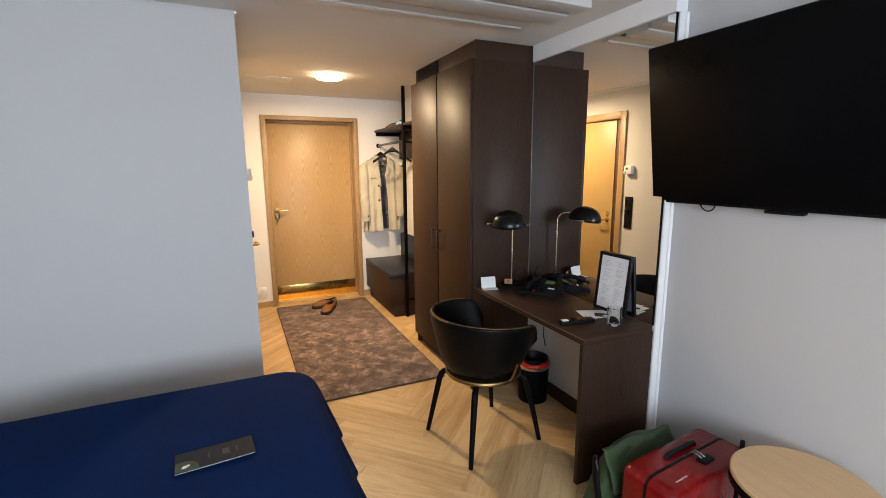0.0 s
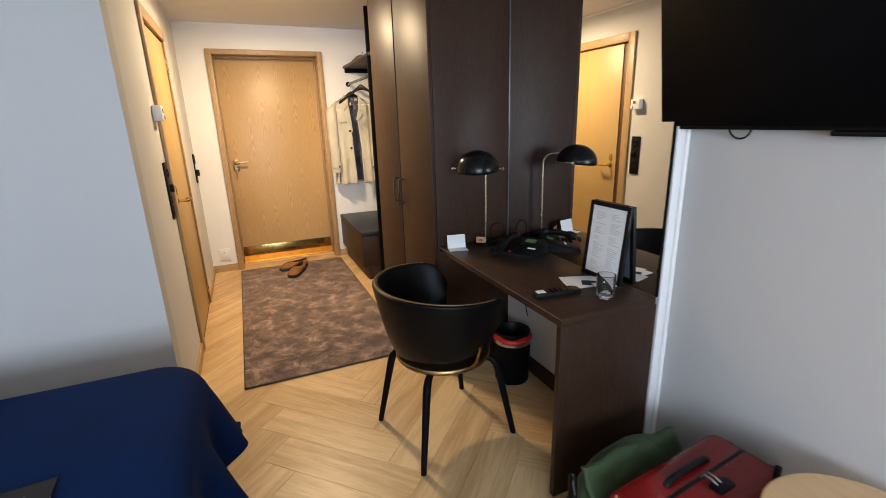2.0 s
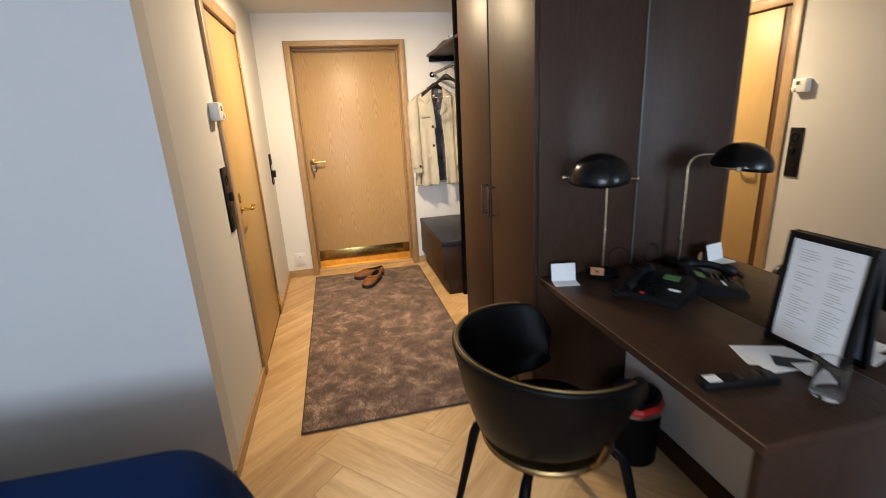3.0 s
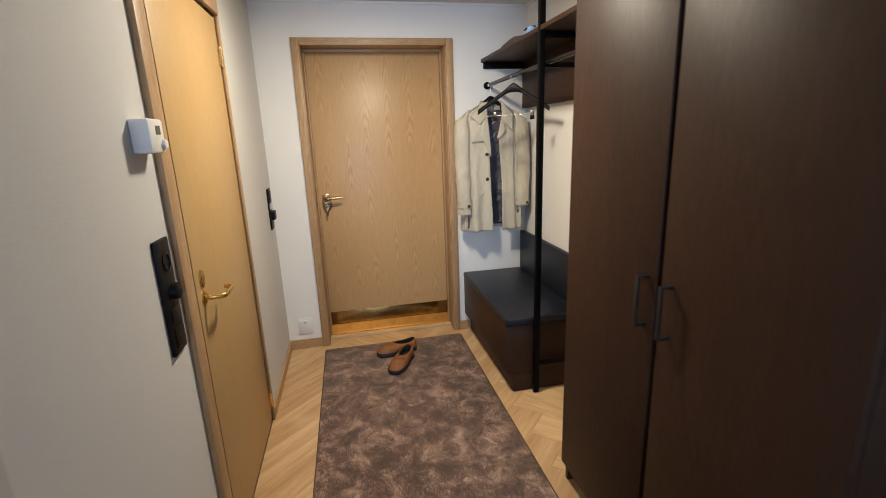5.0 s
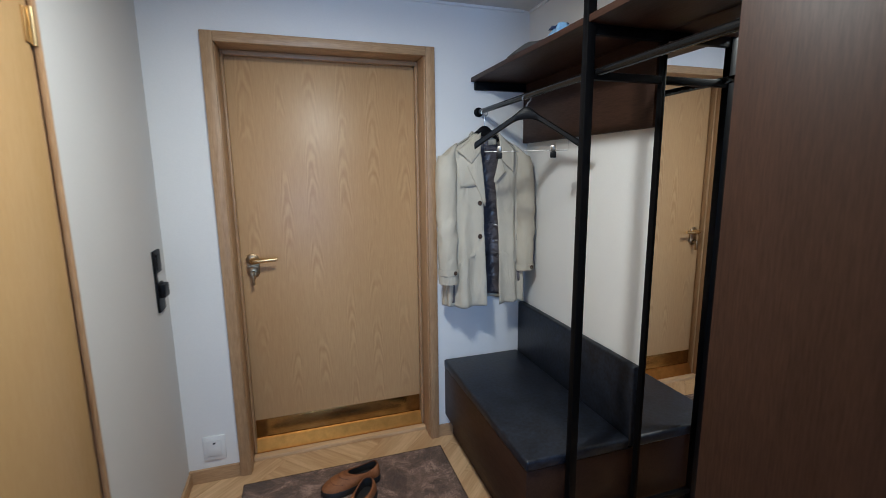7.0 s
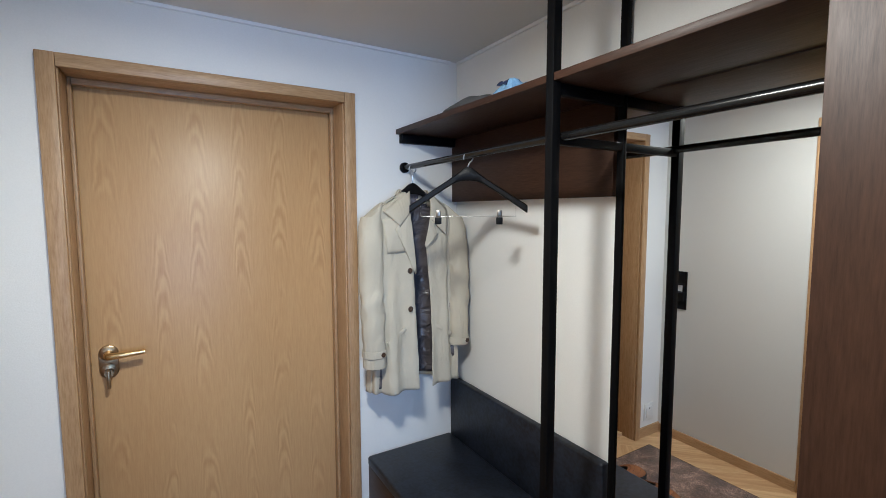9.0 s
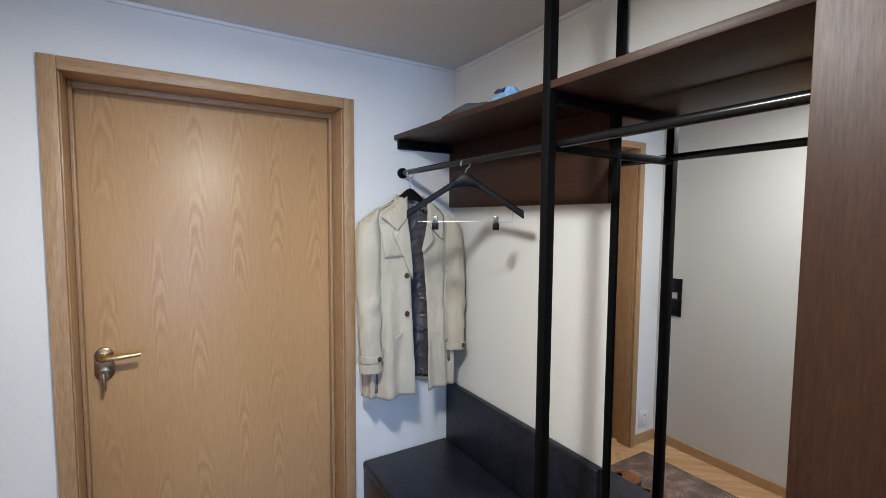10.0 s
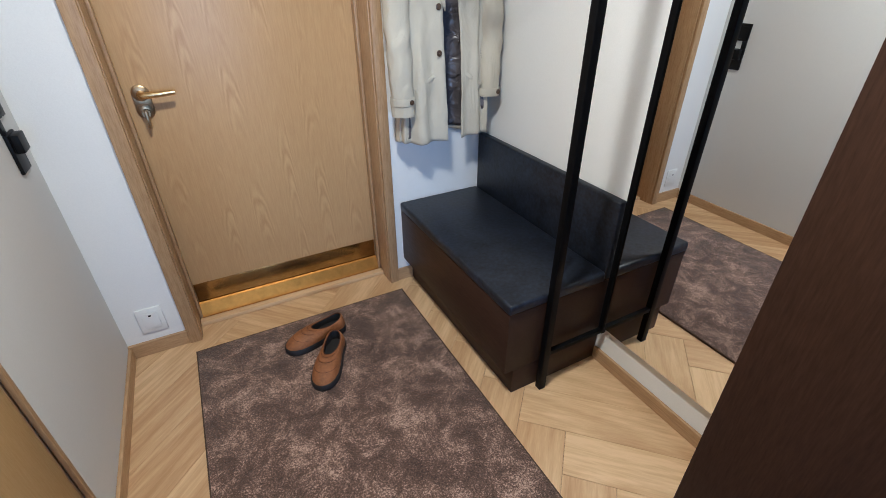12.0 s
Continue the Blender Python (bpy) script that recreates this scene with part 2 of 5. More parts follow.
def creased(name, colour, rough, stretch, scale, depth, spec=0.3, weave=380.0, vary=0.08):
    """Cloth with a fine weave and broad soft creases pressed into it."""
    m, nt, b = node_mat(name)
    fold = add(nt, "ShaderNodeTexNoise", Scale=scale, Detail=2.5, Roughness=0.5, Distortion=0.9)
    nt.links.new(coords(nt, stretch), fold.inputs["Vector"])
    yarn = add(nt, "ShaderNodeTexNoise", Scale=weave, Detail=2.0)
    drift = add(nt, "ShaderNodeTexNoise", Scale=5.0, Detail=3.0)
    for n in (yarn, drift):
        nt.links.new(coords(nt), n.inputs["Vector"])
    nt.links.new(ramp(nt, drift.outputs[0], [(0.3, shade(colour, 1 - vary)), (0.7, shade(colour, 1 + vary))]), b.inputs["Base Color"])
    b.inputs["Roughness"].default_value = rough
    b.inputs["Specular IOR Level"].default_value = spec
    big = add(nt, "ShaderNodeBump", Strength=1.0, Distance=depth)
    nt.links.new(fold.outputs[0], big.inputs["Height"])
    small = add(nt, "ShaderNodeBump", Strength=0.2, Distance=0.002)
    nt.links.new(yarn.outputs[0], small.inputs["Height"])
    nt.links.new(big.outputs[0], small.inputs["Normal"])
    nt.links.new(small.outputs[0], b.inputs["Normal"])
    return m


COAT_CLOTH = creased("beige_gabardine", (0.52, 0.48, 0.385), 0.8, (1, 1, 0.5), 11.0, 0.014)
LINING = creased("grey_satin", (0.13, 0.115, 0.122), 0.27, (1, 1, 1.5), 12.0, 0.022, 0.5, vary=0.4)
SUEDE_SEAM = plain("dark_tan_suede", (0.095, 0.030, 0.008), 0.75, vary=0.3, fine=140, bumps=0.3)
SUEDE = plain("tan_suede", (0.215, 0.082, 0.021), 0.7, vary=0.35, fine=120, coarse=14, bumps=0.35, sheen=0.0)
SOLE_RUBBER = plain("dark_sole", (0.016, 0.014, 0.014), 0.6)
GREY_CLOTH = plain("grey_felt", (0.06, 0.06, 0.062), 0.9, vary=0.2, fine=250, bumps=0.3)
BLUE_SHIRT = plain("light_blue_cloth", (0.20, 0.34, 0.56), 0.85, vary=0.25, fine=200, coarse=20, bumps=0.25)
NAVY_CLOTH = plain("dark_blue_cloth", (0.01, 0.02, 0.07), 0.85, vary=0.25, fine=200, bumps=0.25)
CEIL_METAL = plain("white_enamel", (0.62, 0.62, 0.62), 0.45, vary=0.03, bumps=0.03)
# near-black that stands in for shade inside gaps and openings
SLOT_SHADE = plain("slot_shade", (0.010, 0.009, 0.008), 0.8, spec=0.1)
TV_SCREEN = plain("tv_screen", (0.003, 0.003, 0.0035), 0.3, vary=0.05, bumps=0.0, spec=0.08)
GREY_LCD = plain("lcd", (0.10, 0.11, 0.10), 0.25)
GREEN_LCD = plain("green_lcd", (0.10, 0.22, 0.06), 0.3)
WOOD_TAG = plain("wood_tag", (0.40, 0.19, 0.08), 0.6)


def rug_material():
    m, nt, b = node_mat("brown_pile")
    v = coords(nt, (1, 1, 1))
    big = add(nt, "ShaderNodeTexNoise", Scale=8.0, Detail=6.0, Roughness=0.76, Distortion=0.4)
    tuft = add(nt, "ShaderNodeTexNoise", Scale=165.0, Detail=2.0, Roughness=0.9)
    for n in (big, tuft):
        nt.links.new(v, n.inputs["Vector"])
    half = add(nt, "ShaderNodeMath")
    half.operation = "MULTIPLY"
    half.inputs[1].default_value = 0.92
    nt.links.new(big.outputs[0], half.inputs[0])
    s = add(nt, "ShaderNodeMath")
    s.operation = "MULTIPLY_ADD"
    s.inputs[1].default_value = 0.76
    nt.links.new(tuft.outputs[0], s.inputs[0])
    nt.links.new(half.outputs[0], s.inputs[2])
    col = ramp(nt, s.outputs[0], [(0.66, (0.040, 0.020, 0.0125)), (0.835, (0.106, 0.060, 0.040)), (0.905, (0.21, 0.127, 0.090)), (1.0, (0.49, 0.342, 0.258))])
    nt.links.new(col, b.inputs["Base Color"])
    b.inputs["Roughness"].default_value = 0.9
    b.inputs["Sheen Weight"].default_value = 0.25
    bump(nt, b, s.outputs[0], 0.7, 0.006)
    return m


RUG_PILE = rug_material()
RUG_EDGE = plain("rug_binding", (0.085, 0.052, 0.035), 0.9, vary=0.2, fine=300)


def mirror_material():
    m, nt, b = node_mat("mirror_silver")
    b.inputs["Base Color"].default_value = (0.92, 0.925, 0.915, 1)
    b.inputs["Metallic"].default_value = 1.0
    b.inputs["Roughness"].default_value = 0.008
    return m


def glass_material():
    m, nt, b = node_mat("clear_glass")
    b.inputs["Transmission Weight"].default_value = 1.0
    b.inputs["Roughness"].default_value = 0.01
    b.inputs["IOR"].default_value = 1.45
    return m


def glow_material(name, colour, strength):
    m, nt, b = node_mat(name)
    b.inputs["Base Color"].default_value = (0.8, 0.8, 0.78, 1)
    b.inputs["Emission Color"].default_value = (*colour, 1)
    b.inputs["Emission Strength"].default_value = strength
    return m


MIRROR, GLASS = mirror_material(), glass_material()
LAMP_GLOW = glow_material("lamp_diffuser", (1.0, 0.76, 0.47), 42.0)

# ---- shape helpers ----


def box(bm, x0, x1, y0, y1, z0, z1, bevel=0.0, segments=2):
    m = Matrix.LocRotScale(((x0 + x1) / 2, (y0 + y1) / 2, (z0 + z1) / 2), None, (abs(x1 - x0), abs(y1 - y0), abs(z1 - z0)))
    made = bmesh.ops.create_cube(bm, size=1, matrix=m)["verts"]
    if bevel:
        edges = list({e for v in made for e in v.link_edges})
        bmesh.ops.bevel(bm, geom=edges, offset=bevel, segments=segments, profile=0.5, affect="EDGES")
    return bm


def boxes(*sizes, bevel=0.0):
    bm = bmesh.new()
    for s in sizes:
        box(bm, *s, bevel=bevel)
    return bm


def tube(bm, points, radius, segments=12, caps=True):
    """A round bar along points; radius one number or one for each point."""
    pts = [Vector(p) for p in points]
    radii = radius if isinstance(radius, (list, tuple)) else [radius] * len(pts)
    rings, side = [], None
    for i, p in enumerate(pts):
        d = (pts[min(i + 1, len(pts) - 1)] - pts[max(i - 1, 0)]).normalized()
        if side is None:
            side = d.cross(Vector((0, 0, 1)) if abs(d.z) < 0.9 else Vector((1, 0, 0))).normalized()
        side = (side - d * side.dot(d)).normalized()
        up = d.cross(side)
        rings.append([bm.verts.new(p + radii[i] * (math.cos(a) * side + math.sin(a) * up)) for a in (2 * math.pi * k / segments for k in range(segments))])
    skin(bm, rings, True)
    if caps:
        bm.faces.new(rings[0][::-1])
        bm.faces.new(rings[-1])
    return bm


def skin(bm, rings, closed):
    for a, b in zip(rings, rings[1:]):
        n = len(a)
        for k in range(n if closed else n - 1):
            j = (k + 1) % n
            bm.faces.new((a[k], a[j], b[j], b[k]))


def lathe(bm, profile, segments=32, centre=(0, 0, 0), caps=(False, False)):
    rings = [[bm.verts.new((centre[0] + r * math.cos(a), centre[1] + r * math.sin(a), centre[2] + z)) for a in (2 * math.pi * k / segments for k in range(segments))] for r, z in profile]
    skin(bm, rings, True)
    if caps[0]:
        bm.faces.new(rings[0][::-1])
    if caps[1]:
        bm.faces.new(rings[-1])
    return bm


def arc(centre, radius, start, end, steps, u, v):
    """Points of an arc in the plane of u and v, angles in degrees."""
    c, u, v = Vector(centre), Vector(u), Vector(v)
    return [c + radius * (math.cos(radians(a)) * u + math.sin(radians(a)) * v) for a in (start + (end - start) * k / steps for k in range(steps + 1))]


def finish(ob, smooth):
    for p in ob.data.polygons:
        p.use_smooth = smooth
    if smooth:
        ob.data.set_sharp_from_angle(angle=radians(40))
    return ob


def mesh_ob(name, bm, material, smooth=True):
    bmesh.ops.recalc_face_normals(bm, faces=bm.faces)
    me = bpy.data.meshes.new(name)
    bm.to_mesh(me)
    bm.free()
    me.materials.append(material)
    return finish(new(name, me), smooth)


def part(name, bm, material, parent, label="", smooth=True):
    ob = mesh_ob(name, bm, material, smooth)
    ob.parent = parent
    return tagged(ob, label)


def thing(name, m, label, category, group="", kind=""):
    ob = new(name)
    ob.empty_display_size = 0.05
    ob.matrix_world = m
    return tagged(ob, label, category, group, kind)


def structure(name, bm, material, label, category, smooth=False):
    return tagged(mesh_ob(name, bm, material, smooth), label, category, kind="structure")


def solidify(ob, thickness, offset=0.0):
    mod = ob.modifiers.new("thickness", "SOLIDIFY")
    mod.thickness, mod.offset = thickness, offset
    return ob


def subdivide(ob, levels=1):
    mod = ob.modifiers.new("smooth", "SUBSURF")
    mod.levels = mod.render_levels = levels
    return ob


# ---- the large structure ----
T = 0.12
structure("floor", boxes((ROOM_X0 - T, WALL_TV + T, ROOM_Y0 - T, WALL_END + 0.26, -0.15, -0.006)), FLOOR_BASE, "light oak herringbone plank floor", "floor")
structure("ceiling", boxes((ROOM_X0 - T, WALL_TV + T, ROOM_Y0 - T, WALL_END + 0.26, CEIL, CEIL + 0.12)), CEIL_PAINT, "smooth off-white painted ceiling", "ceiling")

# end wall with the entrance door's opening
DX0, DX1, DTOP, DEEP = 0.288, 1.276, 2.094, 0.26
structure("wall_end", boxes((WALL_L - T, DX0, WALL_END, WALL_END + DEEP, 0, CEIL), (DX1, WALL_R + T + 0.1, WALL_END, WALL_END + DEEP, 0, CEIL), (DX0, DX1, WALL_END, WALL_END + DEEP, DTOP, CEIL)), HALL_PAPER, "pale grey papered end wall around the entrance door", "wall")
# bathroom wall with its door's opening
BY0, BY1, BTOP = 4.282, 5.156, 2.06
structure("wall_bathroom", boxes((WALL_L - T, WALL_L, WALL_BED + T, BY0, 0, CEIL), (WALL_L - T, WALL_L, BY1, WALL_END, 0, CEIL), (WALL_L - T, WALL_L, BY0, BY1, BTOP, CEIL)), SHADED_PAPER, "papered wall with the bathroom door, toned darker for shade", "wall")
structure("wall_bed", boxes((ROOM_X0, WALL_L, WALL_BED, WALL_BED + T, 0, CEIL)), WALL_PAINT, "pale grey wall beside the bed", "wall")
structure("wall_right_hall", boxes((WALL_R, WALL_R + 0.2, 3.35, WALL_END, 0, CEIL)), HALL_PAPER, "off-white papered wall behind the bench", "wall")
structure("wall_desk", boxes((1.827, 2.02, 2.240, 3.35, 0, 2.226)), WALL_PAINT, "pale grey wall behind the desk", "wall")
structure("wall_desk_top", boxes((1.806, 2.02, 2.238, 3.316, 2.226, CEIL), bevel=0.004), WHITE_TRIM, "white boxed strip above the desk mirror", "wall")
structure("wall_tv", boxes((WALL_TV, WALL_TV + T, ROOM_Y0, 2.2385, 0, CEIL)), WALL_PAINT, "pale grey wall behind the television", "wall")
structure("wall_left", boxes((ROOM_X0 - T, ROOM_X0, ROOM_Y0 - T, WALL_BED + T, 0, CEIL)), WALL_PAINT, "pale grey wall at the bed's head", "wall")
structure("wall_window", boxes((ROOM_X0, -1.4, ROOM_Y0 - T, ROOM_Y0, 0, CEIL), (0.7, WALL_TV + T, ROOM_Y0 - T, ROOM_Y0, 0, CEIL), (-1.4, 0.7, ROOM_Y0 - T, ROOM_Y0, 0, 1.0), (-1.4, 0.7, ROOM_Y0 - T, ROOM_Y0, 2.2, CEIL)), WALL_PAINT, "pale grey wall with the window", "wall")
win = thing("window_1", pose(-0.35, ROOM_Y0 - 0.1, 1.0), "white framed window with clear panes", "window", kind="structure")
part("window_frame", boxes((-1.05, -1.0, 0, 0.05, 0, 1.2), (1.0, 1.05, 0, 0.05, 0, 1.2), (-1.0, 1.0, 0, 0.05, 0, 0.05), (-1.0, 1.0, 0, 0.05, 1.15, 1.2), (-0.025, 0.025, 0, 0.05, 0.05, 1.15)), WHITE_TRIM, win, smooth=False)
for x0, x1 in ((-1.0, -0.025), (0.025, 1.0)):
    pane = part("pane", boxes((x0, x1, 0.02, 0.026, 0.05, 1.15)), GLASS, win, smooth=False)
    pane.visible_shadow = False

# white bead along the ceiling and beside the mirror
structure("trim", boxes((WALL_L, 1.8, WALL_END - 0.012, WALL_END, CEIL - 0.014, CEIL), (WALL_R - 0.012, WALL_R, 4.42, WALL_END - 0.012, CEIL - 0.014, CEIL), (WALL_L, WALL_L + 0.012, WALL_BED, WALL_END - 0.012, CEIL - 0.014, CEIL), bevel=0.003), WHITE_TRIM, "thin white bead along the hall ceiling", "trim")
bead = bmesh.new()
tube(bead, [(WALL_TV - 0.006, 2.228, 0.0), (WALL_TV - 0.006, 2.228, 2.2255)], 0.008)
box(bead, 1.8272, WALL_TV, 2.2335, 2.2395, 0.0, 2.2255, 0.002)
structure("trim_mirror", bead, WHITE_TRIM, "white rounded bead in the wall corner", "trim", True)

# baseboards
structure("baseboard", boxes((WALL_L, 0.2555, WALL_END - 0.014, WALL_END, 0, 0.07), (1.3045, 1.40, WALL_END - 0.014, WALL_END, 0, 0.07), bevel=0.002), OAK_FRAME_X, "oak baseboard beside the entrance door", "baseboard")
structure("baseboard_left", boxes((WALL_L, WALL_L + 0.013, WALL_BED, 4.2095, 0, 0.062), (WALL_L, WALL_L + 0.013, 5.1645, WALL_END - 0.014, 0, 0.062), bevel=0.002), OAK_FRAME_Y, "oak baseboard along the bathroom wall", "baseboard")
structure("baseboard_right", boxes((WALL_R - 0.013, WALL_R, 4.368, 5.06, 0, 0.062), bevel=0.002), OAK_FRAME_Y, "oak baseboard under the hall mirror", "baseboard")
structure("baseboard_desk", boxes((1.813, 1.827, 2.2685, 3.31, 0, 0.09), bevel=0.002), DARK_WOOD_Y, "dark wooden baseboard under the desk", "baseboard")
structure("baseboard_tv", boxes((WALL_TV - 0.013, WALL_TV, ROOM_Y0, 2.235, 0, 0.062), bevel=0.002), OAK_FRAME_Y, "oak baseboard along the television wall", "baseboard")
structure("baseboard_bed", boxes((ROOM_X0, WALL_L - 0.003, WALL_BED - 0.013, WALL_BED, 0, 0.062), bevel=0.002), OAK_FRAME_X, "oak baseboard along the bed wall", "baseboard")

# ---- entrance door ----
door = thing("door_1", pose(0, WALL_END, 0), "closed oak veneer entrance door with brass kick plate", "door", kind="structure")
part("jamb", boxes((DX0 - 0.002, 0.310, 0.0005, 0.258, 0.0, DTOP), bevel=0.002), OAK_FRAME, door)
part("jamb", boxes((1.253, DX1 + 0.002, 0.0005, 0.258, 0.0, DTOP), bevel=0.002), OAK_FRAME, door)
part("head", boxes((0.3105, 1.2525, 0.0005, 0.258, 2.072, DTOP + 0.002), bevel=0.002), OAK_FRAME_X, door)
part("stop", boxes((0.3105, 0.323, 0.130, 0.168, 0.0, 2.0715), bevel=0.002), OAK_FRAME, door)
part("stop", boxes((1.2405, 1.2525, 0.130, 0.168, 0.0, 2.0715), bevel=0.002), OAK_FRAME, door)
part("stop", boxes((0.3235, 1.240, 0.130, 0.168, 2.050, 2.0715), bevel=0.002), OAK_FRAME_X, door)
part("casing", boxes((0.256, 0.306, -0.02, 0.0, 0, 2.112), bevel=0.003), OAK_FRAME, door)
part("casing", boxes((1.257, 1.304, -0.02, 0.0, 0, 2.112), bevel=0.003), OAK_FRAME, door)
part("casing", boxes((0.3065, 1.2565, -0.02, 0.0, 2.068, 2.112), bevel=0.003), OAK_FRAME_X, door)
part("threshold", boxes((0.3105, 1.2525, 0.084, 0.124, 0.0, 0.021), bevel=0.003), PLANK, door, "pale oak threshold lip")
leaf = part("leaf", boxes((0.3145, 1.249, 0.172, 0.222, 0.012, 2.066), bevel=0.002), OAK_DOOR, door)
part("kick_plate", boxes((0.325, 1.239, 0.1665, 0.1715, 0.014, 0.188), bevel=0.001), KICK_BRASS, leaf, "brushed brass kick plate")
bm = bmesh.new()
rows = [[bm.verts.new((x, y, z)) for y, z in ((0.1245, 0.0), (0.1245, 0.024), (0.131, 0.034), (0.155, 0.082), (0.163, 0.088), (0.163, 0.0))] for x in (0.3235, 1.240)]
skin(bm, rows, True)
bm.faces.new(rows[0][::-1])
bm.faces.new(rows[1])
part("threshold_plate", bm, BRASS_PLATE, door, "worn sloping brass sill plate", False)
HX, HZ = 0.376, 1.072
bm = bmesh.new()
lathe(bm, [(0.001, 0.012), (0.024, 0.012), (0.030, 0.008), (0.031, 0.0)], 28)
lathe(bm, [(0.001, 0.011), (0.025, 0.011), (0.030, 0.007), (0.031, 0.0)], 28, (0, -0.066, 0))
box(bm, -0.0305, 0.0305, -0.068, 0.0, 0.0, 0.009, 0.002)
bm.transform(pose(HX, 0.172, HZ, 90, 0, 0))
part("lock_plate", bm, DOOR_BRASS, leaf, "dull brass lock plate")
bm = bmesh.new()
tube(bm, [(HX, 0.164, HZ), (HX, 0.124, HZ), (HX + 0.006, 0.114, HZ), (HX + 0.02, 0.110, HZ), (HX + 0.06, 0.108, HZ + 0.001), (HX + 0.118, 0.110, HZ + 0.003)], [0.012, 0.012, 0.0125, 0.0125, 0.0105, 0.009])
part("door_handle", bm, BRASS, leaf, "brass lever handle")
bm = bmesh.new()
tube(bm, [(HX, 0.163, HZ - 0.072), (HX, 0.142, HZ - 0.072)], 0.015)
box(bm, HX - 0.006, HX + 0.006, 0.126, 0.144, HZ - 0.128, HZ - 0.058, 0.004)
part("thumb_turn", bm, DOOR_BRASS, leaf, "dull brass thumb turn")

# ---- bathroom door ----
bath = thing("door_2", pose(WALL_L, 0, 0), "closed light beech bathroom door with brass handle", "door", kind="structure")
part("jamb", boxes((-0.118, -0.045, BY0 - 0.002, BY0 + 0.064, 0, BTOP), bevel=0.002), SHADED_REBATE, bath, "red-brown rebate with shade in its colour")
part("stop", boxes((-0.0445, -0.010, BY0 + 0.026, BY0 + 0.064, 0, BTOP - 0.042), bevel=0.003), SHADED_REBATE, bath, "red-brown stop with shade in its colour")
part("jamb", boxes((-0.118, -0.004, BY1 - 0.02, BY1 + 0.002, 0, BTOP), bevel=0.002), OAK_FRAME, bath)
part("head", boxes((-0.118, -0.052, BY0 + 0.064, BY1 - 0.02, 2.02, BTOP + 0.002), bevel=0.002), OAK_FRAME_Y, bath)
part("casing", boxes((0.0, 0.018, 4.210, 4.284, 0, 2.10), bevel=0.003), OAK_FRAME, bath)
part("casing", boxes((0.0, 0.012, 5.1445, 5.164, 0, 2.10), bevel=0.003), OAK_FRAME, bath)
part("casing", boxes((0.0, 0.018, 4.2845, 5.1435, 2.03, 2.10), bevel=0.003), OAK_FRAME_Y, bath)
bleaf = part("leaf", boxes((-0.05, -0.002, 4.350, 5.138, 0.012, 2.018), bevel=0.002), BIRCH_DOOR, bath)
bm = bmesh.new()
lathe(bm, [(0.02, 0), (0.02, 0.004), (0.017, 0.008), (0.008, 0.009)], 20, caps=(True, True))
bm.transform(pose(-0.002, 4.412, 1.043, 0, 90, 0) @ Matrix.Diagonal((1.6, 1, 1, 1)))
part("key_plate", bm, GOLD_BRASS, bleaf, "brass oval key plate")
bm = bmesh.new()
lathe(bm, [(0.024, 0), (0.024, 0.005), (0.013, 0.009)], 20, caps=(True, True))
bm.transform(pose(-0.002, 4.412, 0.976, 0, 90, 0))
tube(bm, [(0.004, 4.412, 0.976), (0.052, 4.412, 0.976), (0.062, 4.419, 0.976), (0.065, 4.432, 0.976), (0.064, 4.505, 0.974), (0.058, 4.526, 0.974), (0.036, 4.533, 0.974)], [0.009, 0.009, 0.009, 0.0085, 0.008, 0.008, 0.0075])
part("door_handle", bm, GOLD_BRASS, bleaf, "brass lever handle")
for z in (0.13, 1.86):
    bm = bmesh.new()
    tube(bm, [(0.006, 5.141, z - 0.045), (0.006, 5.141, z + 0.045)], 0.007)
    box(bm, -0.0015, 0.002, 5.113, 5.1375, z - 0.04, z + 0.04)
    part("hinge", bm, BRASS, bleaf, "small brass hinge")

# ---- wall fittings in the hall ----


def switch_panel(m, w, h, label, plates):
    t = thing("light_switch", m, label, "light switch")
    for z0, z1 in plates:
        part("plate", boxes((0, 0.011, 0, w, z0, z1), bevel=0.003), BLACK_PLASTIC, t)
    return t


sw = switch_panel(pose(WALL_L, 4.075, 0.918), 0.092, 0.325, "tall black panel with socket and switches on the wall", [(0.0, 0.325)])
bm = bmesh.new()
lathe(bm, [(0.026, 0.0), (0.026, 0.003), (0.022, 0.004), (0.020, -0.004), (0.001, -0.005)], 28)
bm.transform(pose(0.0112, 0.050, 0.262, 0, 90, 0))
part("socket", bm, BLACK_GLOSS, sw, "round black recessed socket")
bm = bmesh.new()
lathe(bm, [(0.024, 0.0), (0.023, 0.016), (0.019, 0.019), (0.001, 0.019)], 28)
bm.transform(pose(0.0112, 0.056, 0.176, 0, 90, 0))
part("knob", bm, BLACK_PLASTIC, sw, "round black dimmer knob")
part("rocker", boxes((0.0113, 0.0145, 0.018, 0.076, 0.095, 0.135), bevel=0.002), BLACK_PLASTIC, sw)
part("rocker", boxes((0.0113, 0.0145, 0.018, 0.076, 0.020, 0.078), bevel=0.002), BLACK_PLASTIC, sw)
sw = switch_panel(pose(WALL_L, 5.842, 0.930), 0.087, 0.262, "black switch plate over a key card holder beside the entrance", [(0.0, 0.122), (0.166, 0.262)])
part("link", boxes((0.0, 0.008, 0.002, 0.030, 0.1225, 0.1655), bevel=0.001), BLACK_PLASTIC, sw)
part("rocker", boxes((0.0113, 0.0150, 0.014, 0.071, 0.178, 0.246), bevel=0.002), BLACK_PLASTIC, sw)
part("card_holder", boxes((0.0113, 0.034, 0.010, 0.075, 0.062, 0.118), bevel=0.003), BLACK_PLASTIC, sw, "black protruding card slot")
th = thing("thermostat", pose(WALL_L, 4.083, 1.468), "white wall thermostat with small display", "thermostat")
